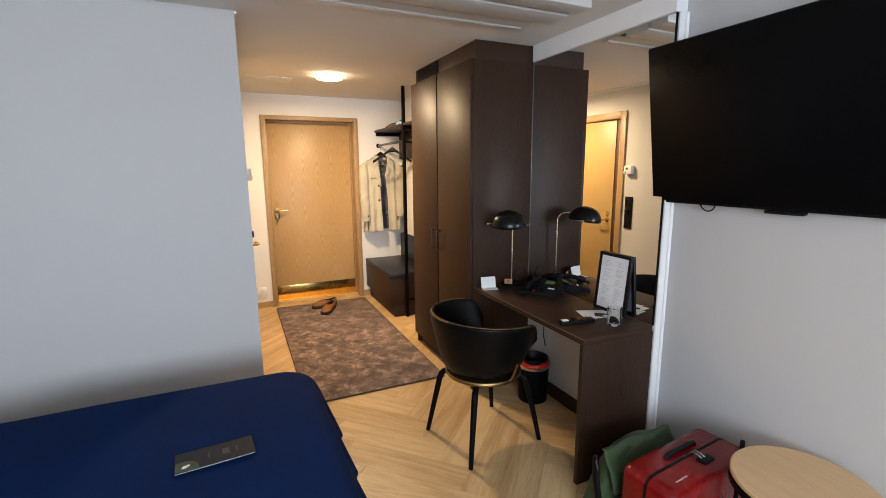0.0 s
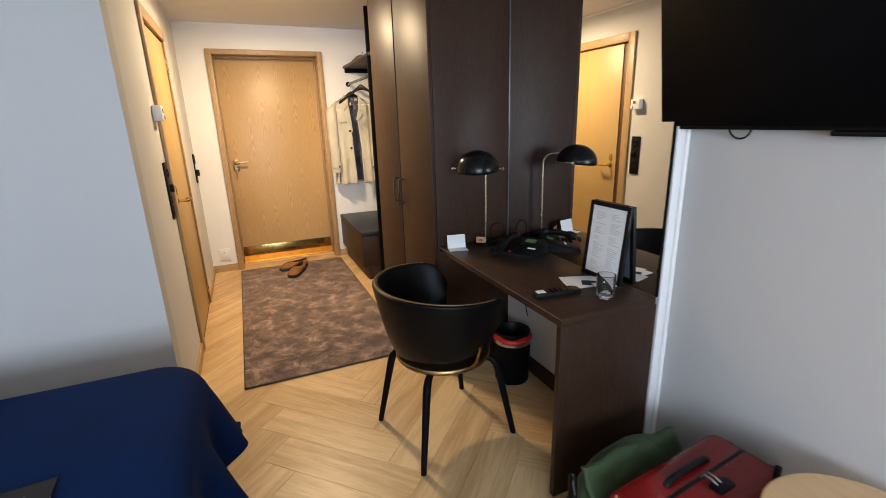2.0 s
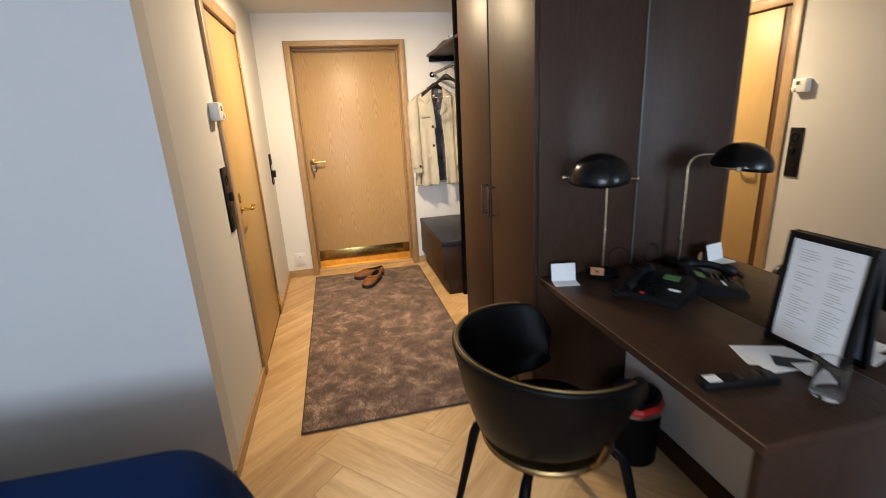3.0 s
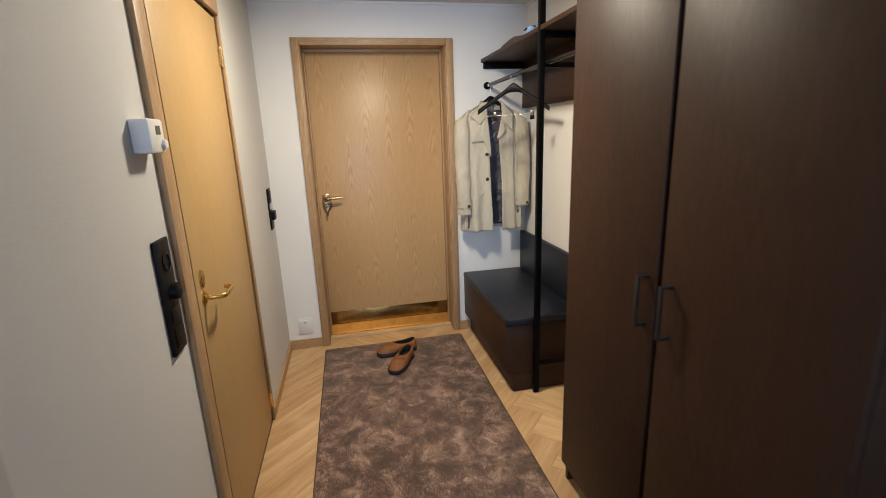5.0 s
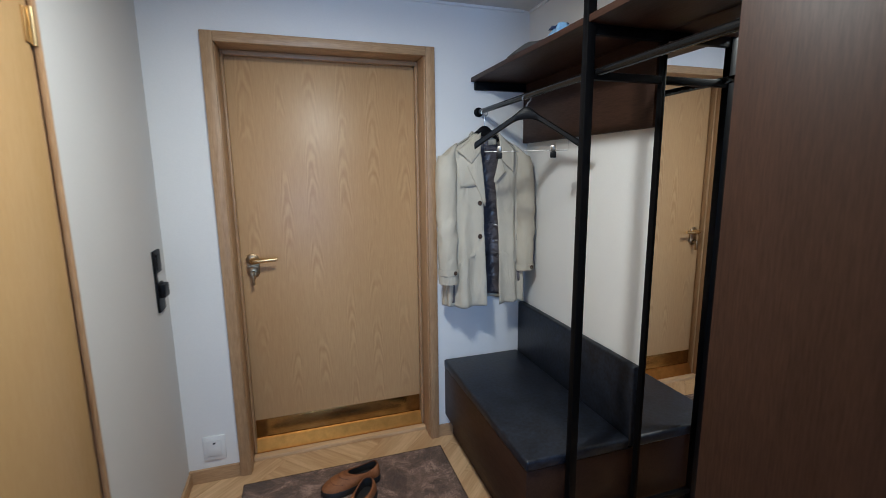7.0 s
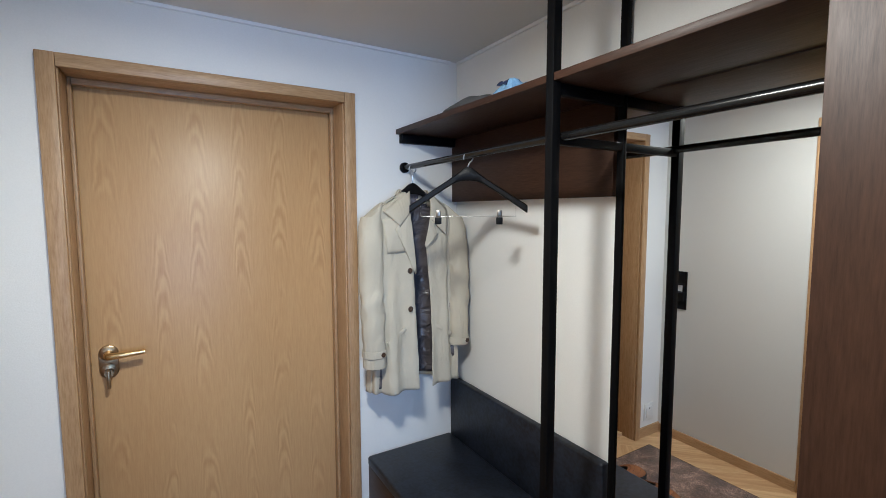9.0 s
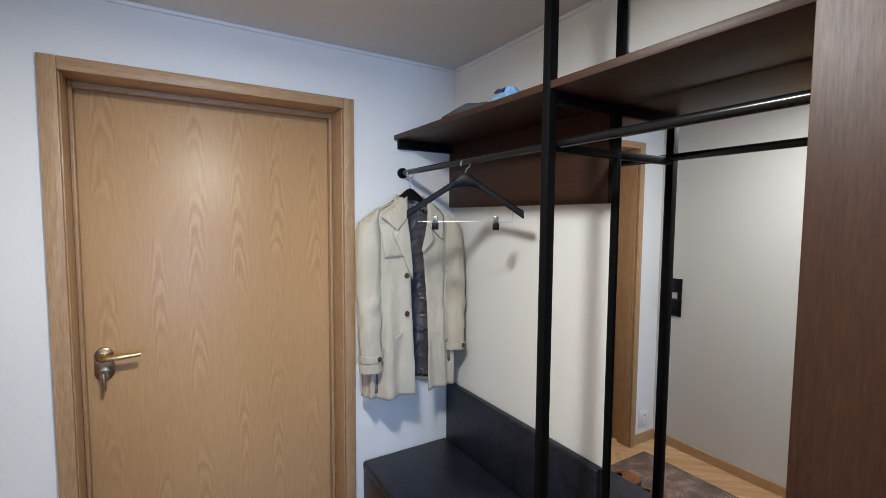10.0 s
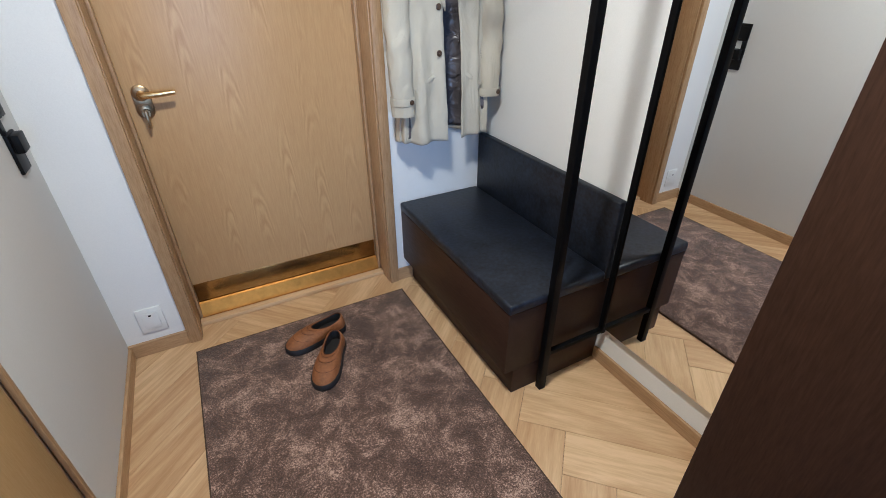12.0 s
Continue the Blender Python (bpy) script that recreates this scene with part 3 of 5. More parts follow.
part("housing", boxes((0, 0.046, 0, 0.094, 0, 0.085), bevel=0.006), WHITE_PLASTIC, th)
part("display", boxes((0.0462, 0.0472, 0.040, 0.068, 0.046, 0.068)), GREY_LCD, th, "dark grey display", False)
bm = bmesh.new()
lathe(bm, [(0.013, 0), (0.012, 0.007), (0.0, 0.008)], 20, caps=(True, False))
bm.transform(pose(0.046, 0.078, 0.022, 0, 90, 0))
part("dial", bm, WHITE_PLASTIC, th)
so = thing("socket_cover", pose(0.098, WALL_END, 0.113), "white square blank socket cover above the baseboard", "socket")
part("plate", boxes((0, 0.1, -0.010, 0, 0, 0.125), bevel=0.004), WHITE_PLASTIC, so)
part("cover", boxes((0.018, 0.082, -0.014, -0.0105, 0.022, 0.103), bevel=0.003), WHITE_PLASTIC, so)
part("indicator", boxes((0.046, 0.056, -0.0155, -0.0145, 0.085, 0.093)), BLACK_PLASTIC, so, smooth=False)

# ---- ceiling fittings ----
cl = thing("ceiling_lamp", pose(0.77, 4.80, CEIL), "round white flush ceiling lamp, lit warm", "ceiling lamp")
bm = bmesh.new()
lathe(bm, [(0.110, 0), (0.112, -0.006), (0.109, -0.010)], 40, caps=(True, True))
part("base", bm, WHITE_PLASTIC, cl)
bm = bmesh.new()
lathe(bm, [(0.104, -0.0105), (0.108, -0.016), (0.106, -0.024), (0.094, -0.031), (0.05, -0.035), (0.001, -0.036)], 40)
part("diffuser", bm, LAMP_GLOW, cl, "glowing opal diffuser")
ha = thing("access_hatch", pose(0.30, 5.25, CEIL), "flush painted access hatch in the ceiling", "hatch")
part("panel", boxes((-0.20, 0.20, -0.22, 0.22, -0.004, -0.0005), bevel=0.001), CEIL_PAINT, ha)
ac = thing("ceiling_air_unit", pose(0.045, 0.065, CEIL), "long white metal ceiling air unit with slotted grille", "air vent")
part("edge_rail", boxes((-1.9, 1.45, 2.93, 2.975, -0.018, -0.0005), bevel=0.004), CEIL_METAL, ac)
part("panel", boxes((-1.9, 1.47, 2.845, 2.93, -0.010, -0.0005), bevel=0.002), CEIL_METAL, ac)
part("grille", boxes((-1.9, 1.44, 2.74, 2.845, -0.004, -0.0005)), GREY_LCD, ac, "grey perforated grille", False)
for k in range(60):
    x = 1.40 - 0.018 * k
    part("slat", boxes((x, x + 0.006, 2.745, 2.84, -0.010, -0.0045)), CEIL_METAL, ac, smooth=False)
part("cover", boxes((-1.9, 1.50, 2.58, 2.74, -0.045, -0.0005), bevel=0.006), CEIL_METAL, ac)
part("slot", boxes((-1.9, 1.47, 2.55, 2.58, -0.02, -0.0005)), SLOT_SHADE, ac, "dark air slot", False)
part("edge_rail", boxes((-1.9, 1.52, 2.44, 2.55, -0.045, -0.0005), bevel=0.006), CEIL_METAL, ac)

# ---- wardrobe ----
CX, CY0, CY1, CTOP = 1.369, 3.318, 4.366, 2.214
wr = thing("wardrobe", pose(0, 0, 0), "tall dark-stained two-door wardrobe up to the ceiling", "wardrobe")
part("side_panel", boxes((CX, WALL_R - 0.002, CY0, CY0 + 0.022, 0.0, CTOP), bevel=0.0015), DARK_WOOD, wr)
part("side_panel", boxes((CX, WALL_R - 0.002, CY1 - 0.022, CY1, 0.0, CTOP), bevel=0.0015), DARK_WOOD, wr)
part("carcass", boxes((CX + 0.002, WALL_R - 0.002, CY0 + 0.0225, CY1 - 0.0225, 0.09, CTOP - 0.002)), DARK_WOOD, wr, smooth=False)
part("plinth", boxes((CX + 0.03, WALL_R - 0.004, CY0 + 0.0225, CY1 - 0.0225, 0.0, 0.0895)), DARK_WOOD_Y, wr, smooth=False)
part("filler", boxes((CX + 0.02, WALL_R - 0.004, CY0 + 0.012, CY1 - 0.012, CTOP, CEIL - 0.001)), DARK_WOOD_Y, wr, smooth=False)
mid = (CY0 + CY1) / 2
for y0, y1, hy in ((CY0 + 0.001, mid - 0.010, mid - 0.053), (mid + 0.010, CY1 - 0.001, mid + 0.047)):
    d = part("door", boxes((CX - 0.022, CX - 0.002, y0, y1, 0.09, CTOP), bevel=0.0015), DARK_WOOD, wr)
    fx = CX - 0.022
    bm = boxes((fx - 0.030, fx, hy - 0.007, hy + 0.007, 1.075, 1.083), (fx - 0.030, fx, hy - 0.007, hy + 0.007, 0.930, 0.938), (fx - 0.036, fx - 0.029, hy - 0.007, hy + 0.007, 0.930, 1.083), bevel=0.0015)
    part("handle", bm, DARK_STEEL, d, "flat dark steel bow handle")
# added strip paints the shade in the gap between the doors
part("gap_shade", boxes((CX - 0.004, CX + 0.0015, mid - 0.0095, mid + 0.0095, 0.092, CTOP - 0.002)), SLOT_SHADE, wr, "black strip standing in for shade between the doors", False)
bm = boxes((CX + 0.012, CX + 0.0195, 3.90, 4.30, CTOP + 0.012, CEIL - 0.012))
vent = part("vent", bm, SLOT_SHADE, wr, "dark ventilation grille", False)
for k in range(9):
    z = CTOP + 0.016 + k * 0.009
    part("slat", boxes((CX + 0.008, CX + 0.0115, 3.905, 4.295, z, z + 0.004)), BLACK_METAL, vent, smooth=False)

# ---- hall mirror ----
mi = thing("hall_mirror", pose(WALL_R, 0, 0), "tall frameless wall mirror beside the bench", "mirror")
part("glass", boxes((-0.028, -0.002, 4.369, 5.018, 0.200, 1.955)), MIRROR, mi, smooth=False)

# ---- bench ----
be = thing("hall_bench", pose(0, 0, 0), "dark wooden bench with black leather seat and back pad", "bench")
part("body", boxes((1.345, 1.834, 5.058, WALL_END - 0.002, 0.13, 0.42), bevel=0.003), DARK_WOOD_Y, be)
part("plinth", boxes((1.39, 1.834, 5.062, WALL_END - 0.004, 0.0, 0.1295), bevel=0.002), DARK_WOOD_Y, be)
bm = bmesh.new()
box(bm, 1.340, 1.795, 5.052, WALL_END - 0.003, 0.4205, 0.466, 0.012, 3)
part("seat_pad", bm, SEAT_LEATHER, be, "worn black leather seat pad")
bm = bmesh.new()
box(bm, 1.797, 1.834, 5.06, WALL_END - 0.003, 0.4215, 0.758, 0.009, 3)
part("back_pad", bm, SEAT_LEATHER, be, "black leather back pad")

# ---- coat rack ----
rk = thing("coat_rack", pose(0, 0, 0), "black steel coat rack with dark wooden shelf", "coat rack")
part("post", boxes((1.50, 1.53, 5.018, 5.046, 0.0, CEIL - 0.001), bevel=0.002), BLACK_METAL, rk)
part("post", boxes((1.803, 1.8255, 5.020, 5.044, 0.172, CEIL - 0.001), bevel=0.002), BLACK_METAL, rk)
part("rail", boxes((1.53, 1.8025, 5.022, 5.042, 0.175, 0.195), bevel=0.002), BLACK_METAL, rk)
part("rail", boxes((1.53, 1.8025, 5.022, 5.042, 1.79, 1.815), bevel=0.002), BLACK_METAL, rk)
part("bracket", boxes((1.53, 1.8025, 5.022, 5.042, 1.925, 1.957), bevel=0.002), BLACK_METAL, rk)
part("bracket", boxes((1.52, 1.815, WALL_END - 0.03, WALL_END - 0.002, 1.918, 1.957), bevel=0.002), BLACK_METAL, rk)
part("shelf", boxes((1.503, 1.824, 4.368, WALL_END - 0.002, 1.958, 1.980), bevel=0.0015), DARK_WOOD_Y, rk, "dark wooden hat shelf")
part("back_board", boxes((1.808, 1.836, 5.06, WALL_END - 0.002, 1.652, 1.957), bevel=0.002), DARK_WOOD_Y, rk, "dark wooden back board")
bm = bmesh.new()
tube(bm, [(1.545, 4.368, 1.815), (1.545, WALL_END - 0.012, 1.808)], 0.0125, 14)
part("rod", bm, ROD_BLACK, rk, "glossy black hanging rod")
bm = bmesh.new()
lathe(bm, [(0.024, 0), (0.024, 0.012), (0.016, 0.016)], 20, caps=(True, True))
bm.transform(pose(1.545, WALL_END - 0.001, 1.808, 90, 0, 0))
part("rod_socket", bm, BLACK_METAL, rk)

# ---- rug ----
rug = thing("rug", pose(0.78, 4.752, 0), "brown marbled low-pile runner rug with bound edges", "rug")
bm = bmesh.new()
box(bm, -0.498, 0.498, -1.158, 1.158, 0.001, 0.013, 0.003)
part("woven_top", bm, RUG_PILE, rug)
for x0, x1, y0, y1 in ((-0.503, -0.4985, -1.163, 1.163), (0.4985, 0.503, -1.163, 1.163), (-0.4985, 0.4985, -1.163, -1.1585), (-0.4985, 0.4985, 1.1585, 1.163)):
    part("binding", boxes((x0, x1, y0, y1, 0.001, 0.012), bevel=0.0015), RUG_EDGE, rug, "dark stitched binding")

# ---- desk ----
dk = thing("desk", pose(0, 0, 0), "dark-stained wall desk with one end panel", "desk")
part("desktop", boxes((1.375, 1.8175, 2.2425, 3.314, 0.7265, 0.757), bevel=0.002), DARK_WOOD_Y, dk)
part("end_panel", boxes((1.375, 1.8265, 2.2435, 2.2675, 0.0, 0.7263), bevel=0.002), DARK_WOOD, dk)
dm = thing("desk_mirror", pose(1.827, 0, 0), "large wall mirror above the desk with thin black edge", "mirror")
part("glass", boxes((-0.009, -0.001, 2.2465, 3.3135, 0.7572, 2.225)), MIRROR, dm, smooth=False)
part("edge", boxes((-0.011, -0.001, 2.2412, 2.246, 0.7572, 2.225)), BLACK_METAL, dm, "thin black edge", False)

part("seam", boxes((-0.012, -0.0095, 3.3137, 3.3172, 0.7572, 2.225)), GREY_LCD, dm, "grey sealant line", False)
# lighter strip: wear and painted highlight on the desk's front edge
part("edging", boxes((1.3735, 1.3748, 2.2425, 3.314, 0.7525, 0.7572)), WORN_HIGHLIGHT, dk, "worn edging with the edge highlight in its colour", False)

# ---- television ----
tv = thing("television", pose(1.83, 2.305, 1.377, 0, -8.5, 0), "large black flat television tilted on the wall", "television")
part("screen", boxes((-0.008, 0.0, -1.225, -0.006, 0.012, 0.698), bevel=0.001), TV_SCREEN, tv, "dark glossy screen")
part("housing", boxes((0.0005, 0.035, -1.231, 0.0, 0.0, 0.704), bevel=0.004), BLACK_PLASTIC, tv)
part("housing", boxes((0.0355, 0.046, -1.0, -0.25, 0.06, 0.45), bevel=0.01), BLACK_PLASTIC, tv)
part("sensor", boxes((-0.006, 0.02, -0.66, -0.52, -0.013, -0.0005), bevel=0.004), BLACK_PLASTIC, tv)
bm = bmesh.new()
tube(bm, arc((0.02, -0.27, 0.005), 0.035, 180, 360, 12, (0, 1, 0), (0, 0, 1)), 0.003, 8)
part("cable", bm, BLACK_PLASTIC, tv, "short black cable loop")

# ---- bed ----
BED_Z, BED_Y0, BED_Y1, BED_X1 = 0.637, 1.37, 2.80, 0.222
bed = thing("bed", pose(0, 0, 0), "bed with white linen and a navy blue bedspread over its foot", "bed")
part("base", boxes((-1.8, BED_X1 - 0.03, BED_Y0 + 0.03, BED_Y1 - 0.03, 0.12, 0.38), bevel=0.01), BLACK_LEATHER, bed, "dark upholstered bed base")
bm = bmesh.new()
box(bm, -1.8, BED_X1 - 0.035, BED_Y0 + 0.035, BED_Y1 - 0.035, 0.38, BED_Z - 0.010, 0.06, 4)
part("mattress", bm, WHITE_CLOTH, bed, "white linen mattress")
for x in (-1.7, 0.06):
    for y in (BED_Y0 + 0.12, BED_Y1 - 0.12):
        bm = bmesh.new()
        lathe(bm, [(0.02, 0.0), (0.028, 0.121)], 16, (x, y, 0), (True, True))
        part("leg", bm, BLACK_METAL, bed)
bm = bmesh.new()
box(bm, -1.72, -1.3, BED_Y0 + 0.2, BED_Y1 - 0.2, BED_Z - 0.005, BED_Z + 0.12, 0.05, 4)
part("pillow", bm, WHITE_CLOTH, bed, "white pillow")
head = part("headboard", boxes((-1.88, -1.802, BED_Y0 - 0.05, BED_Y1 + 0.05, 0.0, 1.05), bevel=0.015), BLACK_LEATHER, bed, "dark padded headboard")


def bedspread():
    """Cloth over the foot of the bed: flat on top, rounded over the edges, hanging with soft folds and loose corners."""
    bm = bmesh.new()
    nx, ny, drop, r, rc = 70, 100, 0.36, 0.06, 0.16
    x0, lx, ly = -0.91, BED_X1 + 0.91, BED_Y1 - BED_Y0
    rows = []
    for i in range(nx + 1):
        a = (lx + drop) * i / nx
        row = []
        for j in range(ny + 1):
            b = -drop + (ly + 2 * drop) * j / ny
            ia, ib = min(a, lx - rc), min(max(b, rc), ly - rc)
            va, vb = a - ia, b - ib
            dist = math.hypot(va, vb)
            x, y, z = a, b, 0.0
            if dist > rc - r:
                ux, uy = va / dist, vb / dist
                corner = 2 * min(abs(ux), abs(uy))
                d = min(dist - (rc - r), drop - 0.02 + 0.03 * corner)
                k = min(d / (r * math.pi / 2), 1.0) * math.pi / 2
                down = r * (1 - math.cos(k)) + max(0.0, d - r * math.pi / 2)
                hang = max(0.0, down - 0.04)
                wave = math.cos(21.7 * (b - 1.27)) * abs(ux) + math.sin(15 * a) * abs(uy)
                wave = wave * (1 - corner) + 1.0 * corner
                out = (rc - r) + r * math.sin(k) + hang * (0.20 + 0.17 * wave)
                x, y, z = ia + ux * out, ib + uy * out, -down
            row.append(bm.verts.new((x0 + x, min(BED_Y0 + y, WALL_BED - 0.03), BED_Z + 0.003 + z + 0.005 * noise.noise((x * 3, y * 3, 0.4)))))
        rows.append(row)
    skin(bm, rows, False)
    return bm


spread = part("bedspread", bedspread(), BLUE_CLOTH, bed, "navy blue woven bedspread")
solidify(spread, 0.006)

lf = thing("leaflet", pose(-0.165, 2.20, BED_Z + 0.009, 0, 0, 1.5), "dark folded leaflet with a green corner lying on the bed", "leaflet")
lf.rotation_euler = (0, 0, radians(5))
bm = bmesh.new()
box(bm, -0.111, 0.111, -0.050, 0.054, 0.001, 0.0024)
part("back_page", bm, PAPER, lf, smooth=False)
bm = bmesh.new()
box(bm, -0.113, 0.113, -0.115, 0.0, 0.0, 0.0014)
bm.transform(pose(0, 0.056, 0.0026, -2.5, 0, 0))
cover = part("front_page", bm, DARK_CARD, lf, "dark printed front page", False)


def flat_shape(points, lift):
    bm = bmesh.new()
    bot = [bm.verts.new((x, y, 0)) for x, y in points]
    top = [bm.verts.new((x, y, lift)) for x, y in points]
    skin(bm, [bot, top], True)
    bm.faces.new(top)
    bm.faces.new(bot[::-1])
    return bm


fold = pose(0, 0.056, 0.0042, -2.5, 0, 0)
bm = flat_shape([(-0.112, -0.113), (-0.045, -0.113), (-0.05, -0.085), (-0.066, -0.062), (-0.09, -0.056), (-0.112, -0.06)], 0.0008)
bm.transform(fold)
part("green_corner", bm, GREEN_CLOTH, cover, "dark green printed corner", False)
bm = flat_shape([(-0.095, -0.095), (-0.085, -0.098), (-0.072, -0.088), (-0.074, -0.078), (-0.084, -0.083), (-0.09, -0.08)], 0.0016)
bm.transform(fold)
part("mark", bm, PAPER, cover, "small white printed mark", False)
for x, w in ((-0.02, 0.004), (0.02, 0.02), (0.06, 0.004)):
    bm = boxes((x, x + w, -0.075, -0.04, 0.0, 0.0006))
    bm.transform(fold)
    part("print_bar", bm, FAINT_INK, cover, smooth=False)

# ---- desk chair ----
ch = thing("desk_chair", pose(1.17, 2.82, 0, 0, 0, 8), "black leather tub chair with brass frame and black legs", "chair")
bm = bmesh.new()
rows = []
N, M = 44, 9
for k in range(N + 1):
    a = radians(-128 + 256 * k / N)
    e = abs(-128 + 256 * k / N) / 128
    tip = max(0.0, (e - 0.86) / 0.14)
    top = 0.765 - 0.035 * e ** 2 - 0.10 * tip ** 2.2
    low = 0.452 + 0.050 * e + 0.05 * tip ** 2
    row = []
    for j in range(M + 1):
        f = j / M
        rad = 0.206 + 0.081 * f ** 0.68
        wide = 1.0 + 0.06 * abs(math.sin(a))
        row.append(bm.verts.new((-math.cos(a) * rad, math.sin(a) * rad * wide, low + (top - low) * f)))
    rows.append(row)
skin(bm, rows, False)
shell = part("backrest", bm, BLACK_LEATHER, ch, "wrap-around black leather backrest")
solidify(shell, 0.028, 0.0)
bev = shell.modifiers.new("edge", "BEVEL")
bev.width, bev.segments, bev.limit_method, bev.angle_limit = 0.009, 3, "ANGLE", radians(50)
# thin brass tube painting the highlight on the leather rim
bm = bmesh.new()
pts = []
for k in range(41):
    a = radians(-105 + 210 * k / 40)
    e = abs(-105 + 210 * k / 40) / 128
    rad = 0.289
    pts.append((-math.cos(a) * rad, math.sin(a) * rad * (1.0 + 0.06 * abs(math.sin(a))), 0.7665 - 0.035 * e ** 2))
tube(bm, pts, 0.0028, 6)
part("rim_highlight", bm, AGED_BRASS, ch, "thin brass line painting the highlight along the rim")
bm = bmesh.new()
lathe(bm, [(0.001, 0.505), (0.14, 0.502), (0.176, 0.492), (0.186, 0.472), (0.184, 0.44), (0.16, 0.43), (0.001, 0.43)], 40)
part("seat", bm, BLACK_LEATHER, ch, "round black leather seat")
bm = bmesh.new()
lathe(bm, [(0.10, 0.404), (0.212, 0.405), (0.216, 0.410), (0.216, 0.420), (0.212, 0.425), (0.10, 0.4255), (0.10, 0.404)], 48)
part("seat_frame", bm, AGED_BRASS, ch, "brushed brass seat ring")
for a in (-84, 84):
    c, s = math.cos(radians(a)), math.sin(radians(a))
    bm = bmesh.new()
    tube(bm, [(0.208 * c, 0.208 * s, 0.418), (0.226 * c, 0.232 * s, 0.45), (0.246 * c, 0.262 * s, 0.535)], 0.008, 10)
    part("support", bm, AGED_BRASS, ch, "brass back support")
for sx in (-1, 1):
    for sy in (-1, 1):
        bm = bmesh.new()
        tube(bm, [(0.10 * sx, 0.09 * sy, 0.392), (0.145 * sx, 0.13 * sy, 0.392), (0.165 * sx, 0.15 * sy, 0.386), (0.178 * sx, 0.163 * sy, 0.368), (0.186 * sx, 0.17 * sy, 0.34), (0.243 * sx, 0.218 * sy, 0.0)], [0.015, 0.015, 0.0165, 0.0175, 0.0175, 0.0125], 14)
        part("leg", bm, BLACK_METAL, ch)

# ---- desk lamp ----
DESK = 0.7575
lp = thing("desk_lamp", pose(1.632, 3.248, DESK), "desk lamp with black dome shade and thin brass stem, unlit", "desk lamp")
lp.scale = (1, 1, 0.972)
bm = bmesh.new()
lathe(bm, [(0.066, 0), (0.066, 0.012), (0.060, 0.018), (0.01, 0.02)], 32, caps=(True, True))
part("base", bm, BLACK_METAL, lp)
bm = bmesh.new()
dirv = Vector((-0.66, -0.75, 0)).normalized()
stem = [Vector((0, 0, 0.02)), Vector((0, 0, 0.43))]
stem += arc((dirv * 0.06) + Vector((0, 0, 0.43)), 0.06, 180, 90, 8, dirv, (0, 0, 1))[1:]
stem += [dirv * 0.10 + Vector((0, 0, 0.49))]
tube(bm, stem, 0.0062, 10)
part("stem", bm, PALE_BRASS, lp, "thin brass stem")
bm = bmesh.new()
R = 0.108
lathe(bm, [(R * math.sin(radians(t)), R * math.cos(radians(t)) * 0.88) for t in (1, 8, 16, 25, 35, 45, 55, 65, 75, 85, 92)], 36)
bm.transform(Matrix.Translation(dirv * 0.185 + Vector((0, 0, 0.443))) @ pose(0, 0, 0, 6, -5, 0))
solidify(part("shade", bm, BLACK_GLOSS, lp, "black metal dome shade"), 0.003)
side = Vector((-dirv.y, dirv.x, 0))
for sgn in (-1, 1):
    bm = bmesh.new()
    c = dirv * 0.185 + Vector((0, 0, 0.447))
    tube(bm, [c + side * sgn * 0.10, c + side * sgn * 0.122], 0.004, 8)
    tube(bm, [c + side * sgn * 0.122, c + side * sgn * 0.128, c + side * sgn * 0.134], [0.007, 0.010, 0.007], 12)
    part("knob", bm, PALE_BRASS, lp, "small brass knob")
bm = bmesh.new()
c = Vector((0, 0, 0.447)) + dirv * 0.185
tube(bm, [c + side * 0.112 * math.cos(radians(a)) - dirv * 0.112 * math.sin(radians(a)) for a in range(0, 181, 15)], 0.0045, 8)
part("yoke", bm, PALE_BRASS, lp, "brass yoke round the shade")
bm = bmesh.new()
tube(bm, [(0.03, 0.05, 0.012), (0.06, 0.052, 0.012)] + arc((0.105, 0.045, 0.052), 0.045, 215, -35, 18, (0.96, -0.28, 0), (0, 0, 1)) + [(0.15, 0.0, 0.008), (0.15, -0.06, 0.004)], 0.0025, 8)
part("cable", bm, BLACK_PLASTIC, lp, "black looping cable")
bm = boxes((-0.026, 0.026, -0.002, 0.002, 0, 0.034), bevel=0.001)
bm.transform(pose(-0.06, -0.055, 0.024, 0, 0, -35))
tag = part("tag", bm, WOOD_TAG, lp, "small wooden tag with a dark mark")
bm = bmesh.new()
for r in (35, -35):
    b2 = boxes((-0.010, 0.010, -0.0035, -0.0022, -0.0014, 0.0014))
    b2.transform(pose(-0.06, -0.055, 0.024, 0, 0, -35) @ pose(0, 0, 0.017, 0, r, 0))
    tmp = bpy.data.meshes.new("mark")
    b2.to_mesh(tmp)
    b2.free()
    bm.from_mesh(tmp)
part("mark", bm, BLACK_PLASTIC, tag, smooth=False)

# ---- small things on the desk ----
cd = thing("tent_card", pose(1.446, 3.235, DESK, 0, 0, -12), "small blank white folded card on the desk", "card")
bm = boxes((-0.05, 0.05, 0, 0.0012, 0, 0.072))
bm.transform(pose(0, 0.0, 0.001, -14, 0, 0))
part("upright_page", bm, PAPER, cd, smooth=False)
part("flat_page", boxes((-0.05, 0.05, -0.06, -0.0005, 0.0002, 0.0014)), PAPER, cd, smooth=False)

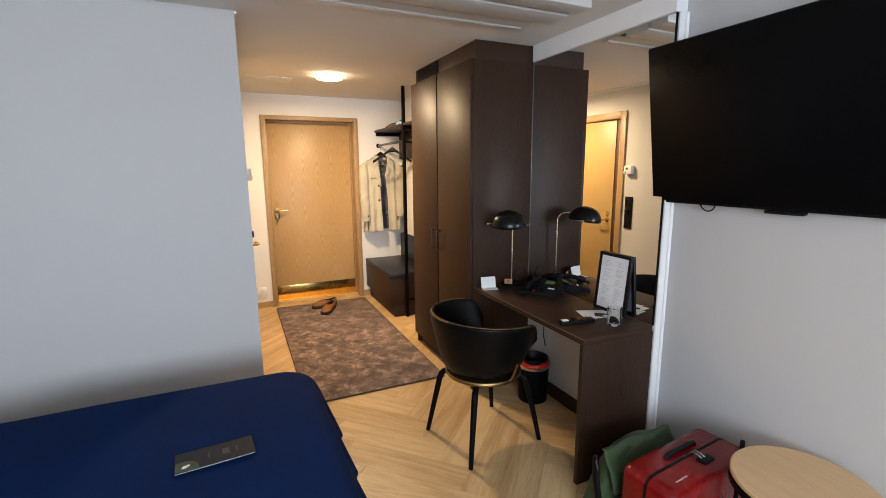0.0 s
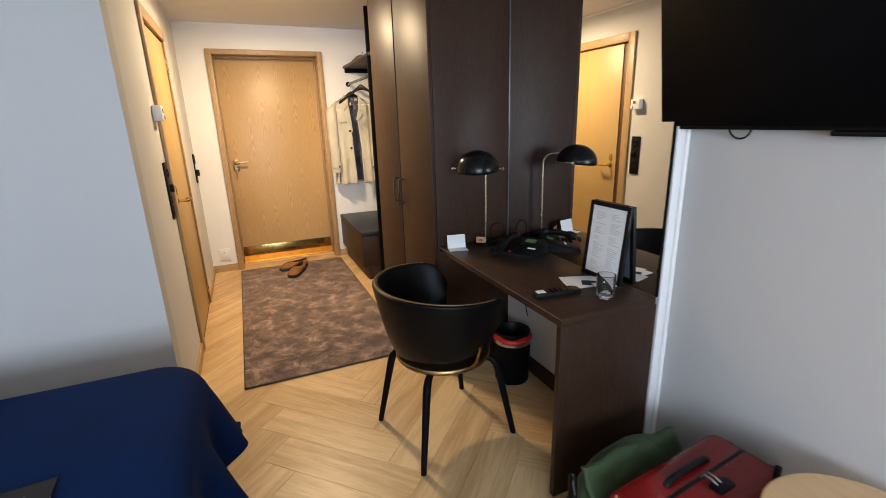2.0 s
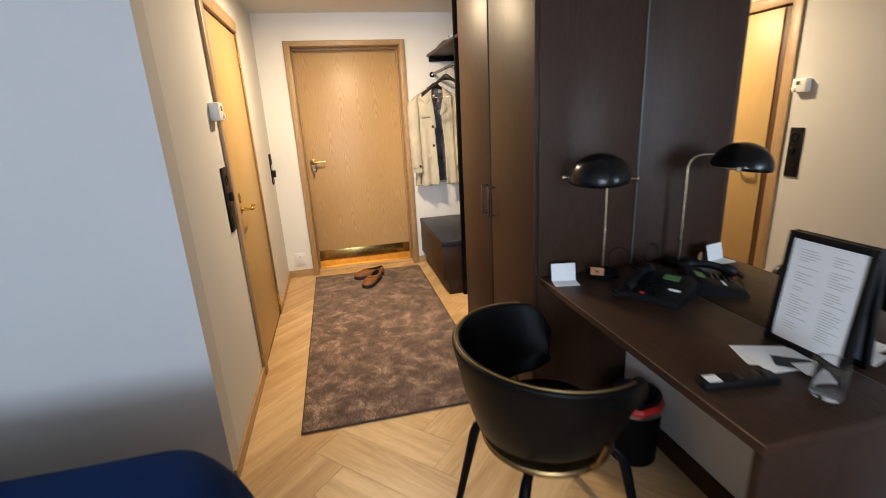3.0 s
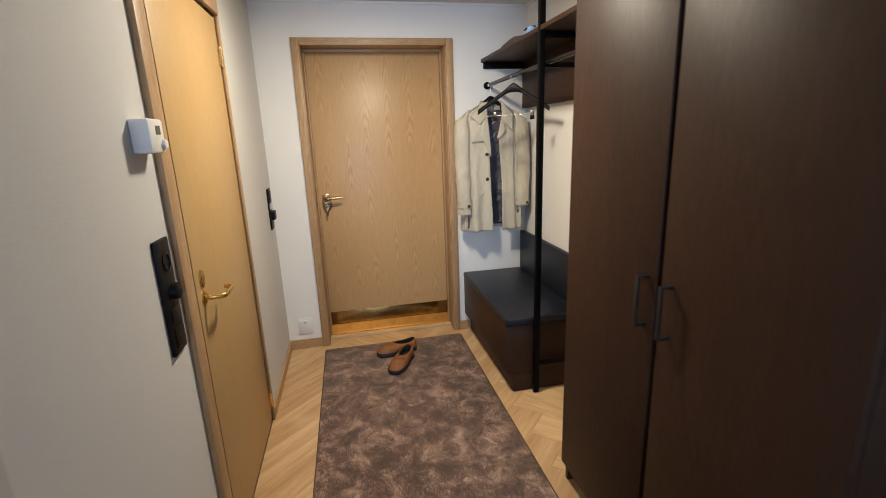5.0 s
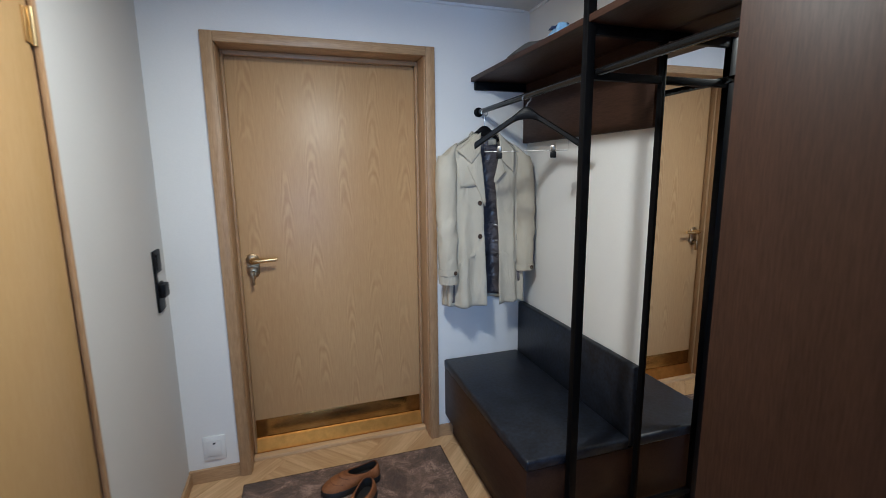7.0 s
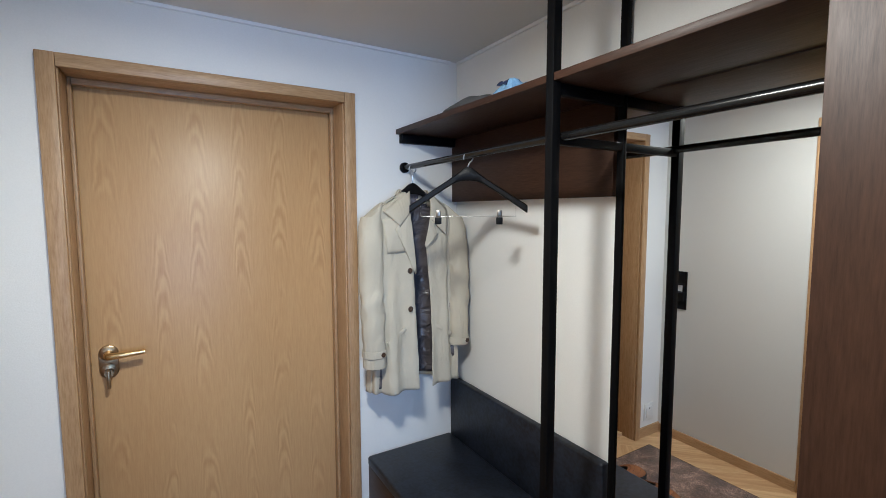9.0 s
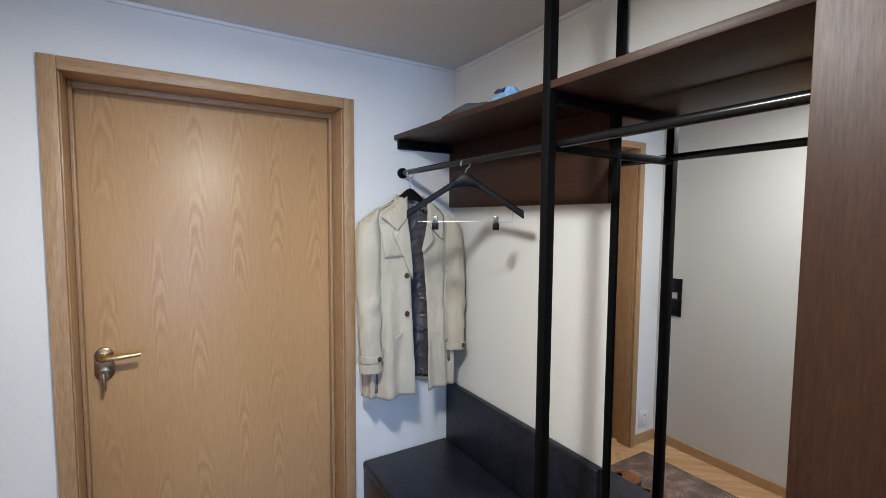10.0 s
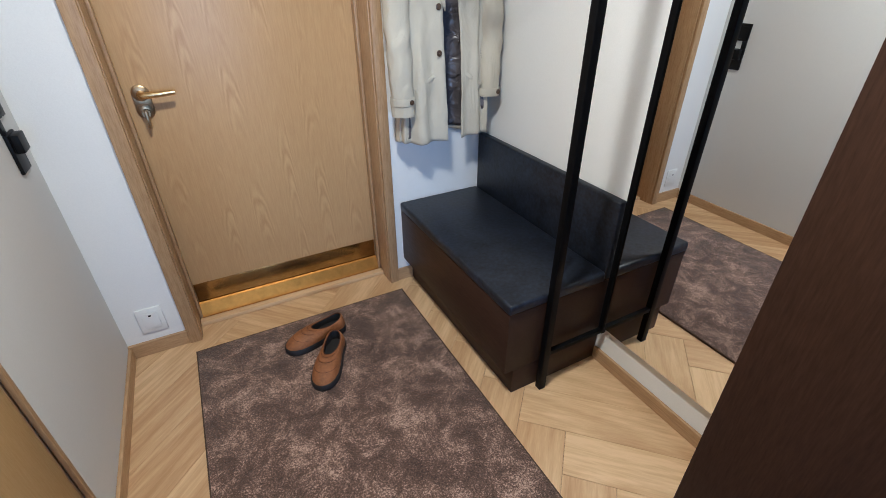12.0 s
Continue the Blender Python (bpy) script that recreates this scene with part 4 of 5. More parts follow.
ph = thing("desk_phone", pose(1.702, 2.99, DESK, 0, 0, -60), "black desk telephone with handset and green display", "telephone")
bm = bmesh.new()
rows = []
for y, z in ((-0.10, 0.012), (-0.095, 0.022), (0.0, 0.04), (0.08, 0.062), (0.095, 0.058), (0.10, 0.0)):
    rows.append([bm.verts.new((x, y, zz)) for x, zz in ((-0.11, 0.0), (-0.108, z * 0.8), (-0.095, z), (0.095, z), (0.108, z * 0.8), (0.11, 0.0))])
skin(bm, rows, True)
bm.faces.new(rows[0])
bm.faces.new(rows[-1][::-1])
part("body", bm, BLACK_PLASTIC, ph)
bm = bmesh.new()
hs = []
for k in range(17):
    f = k / 16
    y = -0.10 + 0.20 * f
    bend = 0.022 * math.cos((f - 0.5) * math.pi)
    hs.append((-0.075, y, 0.034 + 0.026 * f + bend * 0.7))
tube(bm, hs, [0.018 if k in (0, 16) else 0.023 if k < 4 or k > 12 else 0.015 for k in range(17)], 12)
part("handset", bm, BLACK_PLASTIC, ph, "black handset")
bm = boxes((0.0, 0.055, 0.035, 0.068, 0.0, 0.003))
bm.transform(pose(0, 0, 0.0425, 13, 0, 0))
part("display", bm, GREEN_LCD, ph, "green display", False)
for r in range(4):
    for c in range(3):
        bm = boxes((-0.03 + c * 0.022, -0.014 + c * 0.022, -0.07 + r * 0.022, -0.057 + r * 0.022, 0.0, 0.004), bevel=0.001)
        bm.transform(pose(0, 0, 0.0405, 10.5, 0, 0))
        part("key", bm, BLACK_GLOSS, ph)
bm = boxes((0.045, 0.085, -0.03, -0.02, 0.0, 0.003))
bm.transform(pose(0, 0, 0.041, 10.5, 0, 0))
part("label_strip", bm, PAPER, ph, "white label strip", False)
bm = boxes((-0.032, -0.018, -0.088, -0.08, 0.0, 0.004))
bm.transform(pose(0, 0, 0.039, 10.5, 0, 0))
part("lamp_key", bm, RED_BAG, ph, "red key", False)
bm = bmesh.new()
tube(bm, [(-0.075 + 0.012 * math.cos(k * 0.9) - 0.05 * k / 60, -0.12 + 0.10 * k / 60 * 0.4 - 0.03 * math.sin(k / 20), 0.016 + 0.009 * math.sin(k * 0.9)) for k in range(61)], 0.003, 6)
part("cord", bm, BLACK_PLASTIC, ph, "coiled black cord")

fr = thing("menu_frame", pose(1.779, 2.500, DESK, 0, 5.5, 0), "black framed printed card leaning on the mirror", "frame")
W2, HH = 0.113, 0.325
part("frame", boxes((-0.006, 0.010, -W2, -W2 + 0.018, 0, HH), (-0.006, 0.010, W2 - 0.018, W2, 0, HH), (-0.006, 0.010, -W2 + 0.018, W2 - 0.018, 0, 0.018), (-0.006, 0.010, -W2 + 0.018, W2 - 0.018, HH - 0.018, HH), bevel=0.001), BLACK_PLASTIC, fr)
pg = part("page", boxes((-0.003, 0.0, -W2 + 0.0185, W2 - 0.0185, 0.0185, HH - 0.0185)), PAPER, fr, "white printed page", False)
part("backing", boxes((0.0005, 0.008, -W2 + 0.0185, W2 - 0.0185, 0.0185, HH - 0.0185)), plain("blue_grey_board", (0.16, 0.19, 0.24), 0.6), fr, "blue-grey backing board", False)
random.seed(5)
for col in (0.082, -0.005):
    z = HH - 0.045
    while z > 0.05:
        w = random.uniform(0.022, 0.06)
        part("print_bar", boxes((-0.0036, -0.0032, col - 0.012 - w, col - 0.012, z, z + 0.0028)), GREY_INK, pg, smooth=False)
        z -= random.choice((0.0075, 0.0075, 0.0075, 0.018))

pp = thing("paper_stack", pose(1.684, 2.52, DESK, 0, 0, -20), "loose white papers and cards on the desk", "papers")
for k, (dx, dy, r, w, h, mt) in enumerate(((0, 0, 0, 0.15, 0.105, PAPER), (0.02, -0.03, 14, 0.15, 0.10, PAPER), (0.04, -0.045, -16, 0.09, 0.055, DARK_CARD), (0.075, -0.075, 5, 0.085, 0.055, PAPER))):
    bm = boxes((-w / 2, w / 2, -h / 2, h / 2, 0, 0.0012))
    bm.transform(pose(dx, dy, 0.0004 + 0.0018 * k, 0, 0.4, r))
    part("sheet", bm, mt, pp, smooth=False)

rc = thing("remote_control", pose(1.498, 2.435, DESK, 0, 0, -9), "black television remote control with a white label", "remote control")
part("body", boxes((-0.098, 0.098, -0.023, 0.023, 0.0005, 0.022), bevel=0.006), BLACK_PLASTIC, rc)
part("sticker", boxes((-0.085, -0.05, -0.015, 0.015, 0.0222, 0.0228)), PAPER, rc, "white sticker", False)
for k in range(5):
    for j in range(3):
        part("button", boxes((-0.03 + k * 0.022, -0.018 + k * 0.022, -0.016 + j * 0.012, -0.008 + j * 0.012, 0.0222, 0.0236)), BLACK_GLOSS, rc, smooth=False)

gl = thing("drinking_glass", pose(1.652, 2.335, DESK), "clear short drinking glass on the desk", "glass")
bm = bmesh.new()
lathe(bm, [(0.001, 0.0005), (0.031, 0.0005), (0.034, 0.004), (0.036, 0.09), (0.0345, 0.0915), (0.033, 0.09), (0.0315, 0.012), (0.001, 0.010)], 40)
part("tumbler", bm, GLASS, gl)

# ---- waste bin ----
wb = thing("waste_bin", pose(1.69, 3.05, 0), "round black waste bin with steel band and red liner", "waste bin")
wb.scale = (1, 1, 0.87)
bm = bmesh.new()
lathe(bm, [(0.001, 0.001), (0.093, 0.001), (0.095, 0.006), (0.103, 0.27)], 36)
part("body", bm, BLACK_METAL, wb)
bm = bmesh.new()
lathe(bm, [(0.1035, 0.2705), (0.105, 0.272), (0.106, 0.297), (0.104, 0.299)], 36)
part("band", bm, STEEL, wb, "bright steel band")
bm = bmesh.new()
rows = []
for prof in ((0.104, 0.29), (0.109, 0.297), (0.109, 0.308), (0.105, 0.320), (0.097, 0.325), (0.09, 0.29), (0.088, 0.20)):
    rows.append([bm.verts.new((prof[0] * (1 + 0.02 * math.sin(9 * a)) * math.cos(a), prof[0] * (1 + 0.02 * math.sin(9 * a)) * math.sin(a), prof[1] + 0.006 * math.sin(4 * a + 1))) for a in (2 * math.pi * k / 48 for k in range(48))])
skin(bm, rows, True)
part("liner", bm, RED_BAG, wb, "red plastic liner folded over")
bm = bmesh.new()
lathe(bm, [(0.096, 0.326), (0.098, 0.345), (0.09, 0.348), (0.084, 0.335), (0.08, 0.12), (0.001, 0.11)], 36)
part("inner_bag", bm, BLACK_PLASTIC, wb, "black inner bag")

pc = thing("power_cable", pose(0, 0, 0), "thin black cable hanging under the desk", "cable")
bm = bmesh.new()
tube(bm, [(1.823, 3.09, 0.726), (1.82, 3.095, 0.62), (1.818, 3.115, 0.50), (1.82, 3.12, 0.40), (1.823, 3.10, 0.33)], 0.003, 8)
part("cord", bm, BLACK_PLASTIC, pc)

# ---- suitcase ----
su = thing("suitcase", pose(1.545, 1.80, 0, 0, 0, 6), "glossy red hard-shell suitcase lying on its long side", "suitcase")
for side_y in (-1, 1):
    bm = bmesh.new()
    box(bm, -0.27, 0.27, -0.12, 0.12, 0.025, 0.39, 0.045, 5)
    bmesh.ops.bisect_plane(bm, geom=bm.verts[:] + bm.edges[:] + bm.faces[:], plane_co=(0, side_y * 0.005, 0), plane_no=(0, -side_y, 0), clear_outer=True)
    bmesh.ops.holes_fill(bm, edges=[e for e in bm.edges if e.is_boundary])
    part("shell", bm, RED_SHELL, su, "glossy red half shell")
bm = bmesh.new()
ring = []
for cx, cz, a0 in ((0.225, 0.345, 0), (-0.225, 0.345, 90), (-0.225, 0.07, 180), (0.225, 0.07, 270)):
    for k in range(7):
        a = radians(a0 + 15 * k)
        ring.append((cx + 0.0465 * math.cos(a), 0.0, cz + 0.0465 * math.sin(a)))
bm2 = [bm.verts.new((x, -0.0055, z)) for x, _, z in ring]
bm3 = [bm.verts.new((x, 0.0055, z)) for x, _, z in ring]
inn2 = [bm.verts.new((x * 0.95, -0.0055, 0.2125 + (z - 0.2125) * 0.93)) for x, _, z in ring]
inn3 = [bm.verts.new((x * 0.95, 0.0055, 0.2125 + (z - 0.2125) * 0.93)) for x, _, z in ring]
skin(bm, [inn2, bm2, bm3, inn3, inn2], True)
part("zip_seam", bm, BLACK_PLASTIC, su, "black zip seam")
bm = bmesh.new()
tube(bm, [(-0.10, 0.035, 0.388), (-0.09, 0.035, 0.398), (-0.06, 0.035, 0.402), (0.06, 0.035, 0.402), (0.09, 0.035, 0.398), (0.10, 0.035, 0.388)], [0.010, 0.010, 0.0095, 0.0095, 0.010, 0.010], 10)
part("handle", bm, BLACK_PLASTIC, su, "black carry handle")
part("lock", boxes((0.0, 0.07, -0.07, -0.03, 0.384, 0.400), bevel=0.006), BLACK_PLASTIC, su, "black combination lock")
for x in (0.018, 0.036):
    bm = bmesh.new()
    tube(bm, [(x, -0.045, 0.398), (x - 0.004, -0.03, 0.408), (x - 0.006, -0.008, 0.408), (x - 0.006, 0.002, 0.394)], 0.0035, 8)
    part("zip_pull", bm, STEEL, su, "steel zip pull")
part("print_bar", boxes((-0.19, -0.12, -0.072, -0.067, 0.3902, 0.3908)), GREY_INK, su, smooth=False)
for x in (-0.2, 0.2):
    for y in (-0.08, 0.08):
        part("foot", boxes((x - 0.02, x + 0.02, y - 0.01, y + 0.01, 0.0, 0.03), bevel=0.004), BLACK_PLASTIC, su)
for z in (0.09, 0.33):
    for y in (-0.07, 0.07):
        bm = bmesh.new()
        tube(bm, [(0.285, y - 0.012, z), (0.285, y + 0.012, z)], 0.024, 16)
        part("wheel", bm, BLACK_PLASTIC, su)

# ---- green bag ----
gb = thing("shoulder_bag", pose(1.515, 2.07, 0, 0, 0, 4), "slumped dark green cloth bag with black strap", "bag")
bm = bmesh.new()
rows = []
for i in range(37):
    f = i / 36
    x = -0.25 + 0.53 * f
    h = (0.368 - 0.028 * f) * min(1.0, math.sin(math.pi * min(max(f, 0.02), 0.985)) ** 0.22)
    w = 0.10 * min(1.0, math.sin(math.pi * min(max(f, 0.02), 0.98)) ** 0.3)
    ring = []
    for k in range(32):
        a = 2 * math.pi * k / 32
        c, s = math.cos(a), math.sin(a)
        zz = 0.5 + 0.5 * math.copysign(abs(s) ** 0.6, s)
        yy = w * math.copysign(abs(c) ** 0.8, c) * (1.12 - 0.5 * zz ** 2) - 0.05 * zz * (1 - 0.4 * f)
        wr2 = 0.020 * noise.noise((x * 7, a * 1.4, 0.3)) + 0.010 * noise.noise((x * 18, a * 3.2, 1.3))
        ring.append(bm.verts.new((x + 0.02 * noise.noise((a, x * 5, 3)), yy * (1 + wr2 * 6), 0.003 + max(0.0, h * zz * (1 + wr2 * 1.5)))))
    rows.append(ring)
skin(bm, rows, True)
bm.faces.new(rows[0][::-1])
bm.faces.new(rows[-1])
subdivide(part("body", bm, GREEN_CLOTH, gb), 1)
bm = bmesh.new()
rows = []
for i in range(25):
    f = i / 24
    x = -0.235 + 0.44 * f
    rows.append([bm.verts.new((x + 0.01 * noise.noise((x * 9, j, 2)), -0.048 - 0.075 * (j / 8) + 0.02 * noise.noise((x * 8, j * 0.4, 5)), (0.374 - 0.026 * f) - 0.17 * (j / 8) ** 1.6 + 0.014 * noise.noise((x * 10, j * 0.5, 9)))) for j in range(9)])
skin(bm, rows, False)
solidify(part("flap", bm, GREEN_CLOTH, gb, "folded green flap"), 0.008)
bm = bmesh.new()
tube(bm, [(-0.246, -0.03, 0.33), (-0.262, -0.05, 0.24), (-0.262, -0.07, 0.15), (-0.255, -0.09, 0.06), (-0.235, -0.11, 0.014)], [0.013, 0.015, 0.015, 0.015, 0.013], 8)
part("strap", bm, BLACK_LEATHER, gb, "black webbing strap")
bm = bmesh.new()
tube(bm, [(-0.262, -0.06, 0.285), (-0.258, -0.045, 0.31), (-0.246, -0.03, 0.335)], 0.005, 8)
part("buckle", bm, SOLE_RUBBER, gb, "small dark clip")

# ---- side table ----
st = thing("side_table", pose(1.615, 1.432, 0), "round oak side table on thin black steel legs", "side table")
bm = bmesh.new()
lathe(bm, [(0.001, 0.478), (0.205, 0.478), (0.212, 0.484), (0.212, 0.496), (0.208, 0.500), (0.001, 0.500)], 64)
part("tabletop", bm, TABLE_OAK, st, "light oak round top")
bm = bmesh.new()
lathe(bm, [(0.200, 0.455), (0.2135, 0.455), (0.2135, 0.4775), (0.200, 0.4775), (0.200, 0.455)], 64)
part("ring", bm, BLACK_METAL, st, "black steel ring")
for a in (84, -60, 196):
    c, s = math.cos(radians(a)), math.sin(radians(a))
    bm = bmesh.new()
    tube(bm, [(0.222 * c, 0.222 * s, 0.518), (0.222 * c, 0.222 * s, 0.47), (0.225 * c, 0.225 * s, 0.0)], 0.0085, 10)
    part("leg", bm, BLACK_METAL, st)

# ---- hangers ----


def hanger_arms(bm, low):
    """Curved wooden arms: a loft along x with a sloping, thickening section; y is its thickness."""
    rows = []
    for k in range(33):
        f = -1 + k / 16
        x = 0.215 * f
        e = abs(f)
        zc = -0.072 - low - 0.146 * (math.sqrt(e * e + 0.014) - 0.118)
        h = 0.0125 + 0.013 * math.exp(-(e / 0.16) ** 2) + 0.002 * e ** 4
        y = -0.02 * e ** 2
        tw = 0.011
        rows.append([bm.verts.new((x, y + dy, zc + dz)) for dy, dz in ((-tw, -h * 0.6), (-tw, h * 0.6), (-tw * 0.5, h), (tw * 0.5, h), (tw, h * 0.6), (tw, -h * 0.6), (tw * 0.5, -h), (-tw * 0.5, -h))])
    skin(bm, rows, True)
    bm.faces.new(rows[0][::-1])
    bm.faces.new(rows[-1])
    return bm


def hanger(m, clips, label):
    h = thing("coat_hanger", m, label, "hanger", "hangers on the rod")
    part("hanger_arm", hanger_arms(bmesh.new(), 0.0 if clips else 0.030), BLACK_PLASTIC, h, "black wooden arms")
    bm = bmesh.new()
    hook = [(0, 0, -0.08), (0, 0, -0.045)] + [tuple(p) for p in arc((0.0, 0.0, -0.0145), 0.017, -70, 200, 14, (1, 0, 0), (0, 0, 1))]
    tube(bm, hook, 0.0029, 8)
    part("hook", bm, STEEL, h, "steel hook")
    if clips:
        bm = bmesh.new()
        tube(bm, [(-0.175, -0.012, -0.165), (-0.175, -0.012, -0.228), (0.175, -0.012, -0.228), (0.175, -0.012, -0.165)], 0.0015, 8)
        part("clip_bar", bm, STEEL, h, "thin steel clip bar")
        for x in (-0.11, 0.115):
            bm = bmesh.new()
            box(bm, x - 0.012, x + 0.012, -0.020, -0.004, -0.258, -0.232, 0.003)
            c = part("clip", bm, BLACK_PLASTIC, h, "black and steel clip")
            part("spring", boxes((x - 0.009, x + 0.009, -0.022, -0.002, -0.231, -0.206), bevel=0.003), CLIP_STEEL, c)
    return h


hanger(pose(1.545, 5.49, 1.815, 0, 0, -34), True, "black wooden hanger with steel trouser clips, empty")
hanger(pose(1.545, 5.935, 1.81, 0, 0, 0), False, "black wooden hanger inside the coat")

# ---- coat ----
ct = thing("trench_coat", pose(1.545, 5.930, 0), "beige trench coat hanging open with grey satin lining", "coat")
LEVELS = [(1.69, 0.075, 0.045), (1.665, 0.10, 0.05), (1.635, 0.155, 0.055), (1.605, 0.20, 0.058), (1.57, 0.222, 0.062), (1.50, 0.222, 0.068), (1.40, 0.215, 0.072), (1.28, 0.210, 0.074), (1.15, 0.212, 0.078), (1.0, 0.222, 0.084), (0.88, 0.232, 0.088), (0.79, 0.238, 0.090)]


def level(z):
    for (z1, a1, b1), (z0, a0, b0) in zip(LEVELS, LEVELS[1:]):
        if z0 <= z <= z1:
            f = (z1 - z) / (z1 - z0)
            return a1 + (a0 - a1) * f, b1 + (b0 - b1) * f
    return LEVELS[-1][1:]


RIGHT_EDGE = [(1.69, 0.070), (1.57, 0.066), (1.46, 0.036), (1.17, 0.058), (1.03, 0.056), (0.77, 0.062)]
LEFT_EDGE = [(1.69, 0.056), (1.60, 0.056), (1.345, 0.036), (1.17, 0.030), (0.77, 0.014)]


def along(table, z):
    for (z1, v1), (z0, v0) in zip(table, table[1:]):
        if z >= z0:
            return v1 + (v0 - v1) * max(0.0, (z1 - z) / (z1 - z0))
    return table[-1][1]


def coat_shell(inset, bottom, fold, back):
    """The hanging cloth as one open sheet, from one front edge round the back to the other."""
    bm = bmesh.new()
    rows = []
    NZ, NP = 64, 110
    for i in range(NZ + 1):
        z = 1.69 + (bottom - 1.69) * i / NZ
        a, b = level(z)
        a, b = a - inset, b - inset * 0.7
        amp = fold * min(1.0, max(0.0, (1.55 - z) / 0.6))
        g0 = math.asin(min(0.9, ((along(RIGHT_EDGE, z) + back) / a) ** (1 / 0.75)))
        g1 = math.asin(min(0.9, ((along(LEFT_EDGE, z) + back) / a) ** (1 / 0.75)))
        ring = []
        for k in range(NP + 1):
            ang = -math.pi / 2 + g0 + (2 * math.pi - g0 - g1) * k / NP
            c, s = math.cos(ang), math.sin(ang)
            x = a * math.copysign(abs(c) ** 0.75, c)
            y = b * math.copysign(abs(s) ** 0.75, s)
            w = amp * (0.75 * math.sin(11 * ang + 2.0 * noise.noise((ang, z * 1.4, 0))) + 1.1 * noise.noise((ang * 2.3, z * 2.2, 7))) + 0.34 * fold * noise.noise((ang * 6, z * 9, 2)) + 0.16 * fold * noise.noise((ang * 16, z * 22, 5))
            y += w * (1 if s > 0 else -1) * 0.9
            x += w * 0.4 * c
            dip = 0.016 * noise.noise((ang * 1.6, 3.0, 1.0)) * max(0.0, (1.0 - z) / 0.3)
            ring.append(bm.verts.new((x, y, z + dip)))
        rows.append(ring)
    skin(bm, rows, False)
    return bm


ct.scale = (0.94, 0.82, 1)
solidify(part("body", coat_shell(0.0, 0.805, 0.023, 0.0), COAT_CLOTH, ct, "beige cotton body"), 0.004)
solidify(part("lining", coat_shell(0.012, 0.825, 0.020, 0.006), LINING, ct, "grey satin lining"), 0.002)


def flap(corners, lift, curl=0.006):
    """A cloth panel laid on the coat's front, its four corners given across and up, curling off at the free edge."""
    bm = bmesh.new()
    (ax, az), (bx, bz), (cx, cz), (dx, dz) = corners
    rows = []
    for i in range(11):
        u = i / 10
        row = []
        for j in range(11):
            v = j / 10
            x = (ax * (1 - v) + bx * v) * (1 - u) + (dx * (1 - v) + cx * v) * u
            z = (az * (1 - v) + bz * v) * (1 - u) + (dz * (1 - v) + cz * v) * u
            a, b = level(max(0.8, min(1.685, z)))
            y = -b * max(0.04, 1 - (abs(x) / max(a + 0.004, 0.13)) ** 2.6) ** 0.385
            row.append(bm.verts.new((x, y - lift - curl * u * (1 - 0.4 * v) - 0.004 * math.sin(math.pi * v), z)))
        rows.append(row)
    skin(bm, rows, False)
    return bm


for name, label, lift, corners in (
        ("storm_flap", "stitched chest flap", 0.008, [(-0.075, 1.60), (-0.075, 1.432), (-0.165, 1.425), (-0.185, 1.57)]),
        ("lapel", "wide folded lapel", 0.013, [(-0.050, 1.615), (-0.024, 1.335), (-0.030, 1.328), (-0.128, 1.528)]),
        ("lapel", "wide folded lapel", 0.013, [(0.062, 1.60), (0.022, 1.455), (0.028, 1.445), (0.092, 1.500)]),
        ("collar_wing", "pointed turned-down collar", 0.019, [(-0.046, 1.695), (-0.052, 1.598), (-0.105, 1.540), (-0.180, 1.606)]),
        ("collar_wing", "pointed turned-down collar", 0.019, [(0.060, 1.695), (0.060, 1.570), (0.140, 1.498), (0.150, 1.615)])):
    solidify(part(name, flap(corners, lift), COAT_CLOTH, ct, label), 0.003)
bm = bmesh.new()
rows = []
for i in range(25):
    a = radians(-12 + 204 * i / 24)
    c, s = math.cos(a), math.sin(a)
    rows.append([bm.verts.new(((0.066 + dr) * c, (0.048 + dr) * s * 0.95 + 0.004, z)) for dr, z in ((0.002, 1.64), (0.0, 1.682), (0.003, 1.700), (0.010, 1.702), (0.020, 1.685), (0.030, 1.655), (0.040, 1.628))])
skin(bm, rows, False)
solidify(part("collar", bm, COAT_CLOTH, ct, "turned-down collar"), 0.003)


def sleeve(s):
    bm = bmesh.new()
    rows = []
    path = [(0.190, 0.0, 1.625, 0.032), (0.214, -0.006, 1.592, 0.056), (0.226, -0.014, 1.54, 0.066), (0.231, -0.024, 1.45, 0.068), (0.234, -0.034, 1.33, 0.066), (0.235, -0.042, 1.22, 0.064), (0.232, -0.048, 1.10, 0.061), (0.229, -0.052, 1.02, 0.060), (0.228, -0.053, 0.935 if s < 0 else 0.975, 0.060)]
    for i in range(41):
        f = i / 40 * (len(path) - 1)
        k = min(int(f), len(path) - 2)
        g = f - k
        x, y, z, r = (p + (q - p) * g for p, q in zip(path[k], path[k + 1]))
        ring = []
        for j in range(28):
            a = 2 * math.pi * j / 28
            w = 0.006 * noise.noise((a * 1.6, z * 11, 4 + s)) + 0.004 * math.sin(z * 60 + 2 * a) * max(0, 1 - abs(z - 1.22) / 0.2)
            ring.append(bm.verts.new((s * (x + (r * 0.86 + w) * math.cos(a)), y + (r * 0.95 + w) * math.sin(a), z - 0.02 * math.cos(a) * (i < 6))))
        rows.append(ring)
    skin(bm, rows, True)
    bm.faces.new(rows[0][::-1])
    return bm


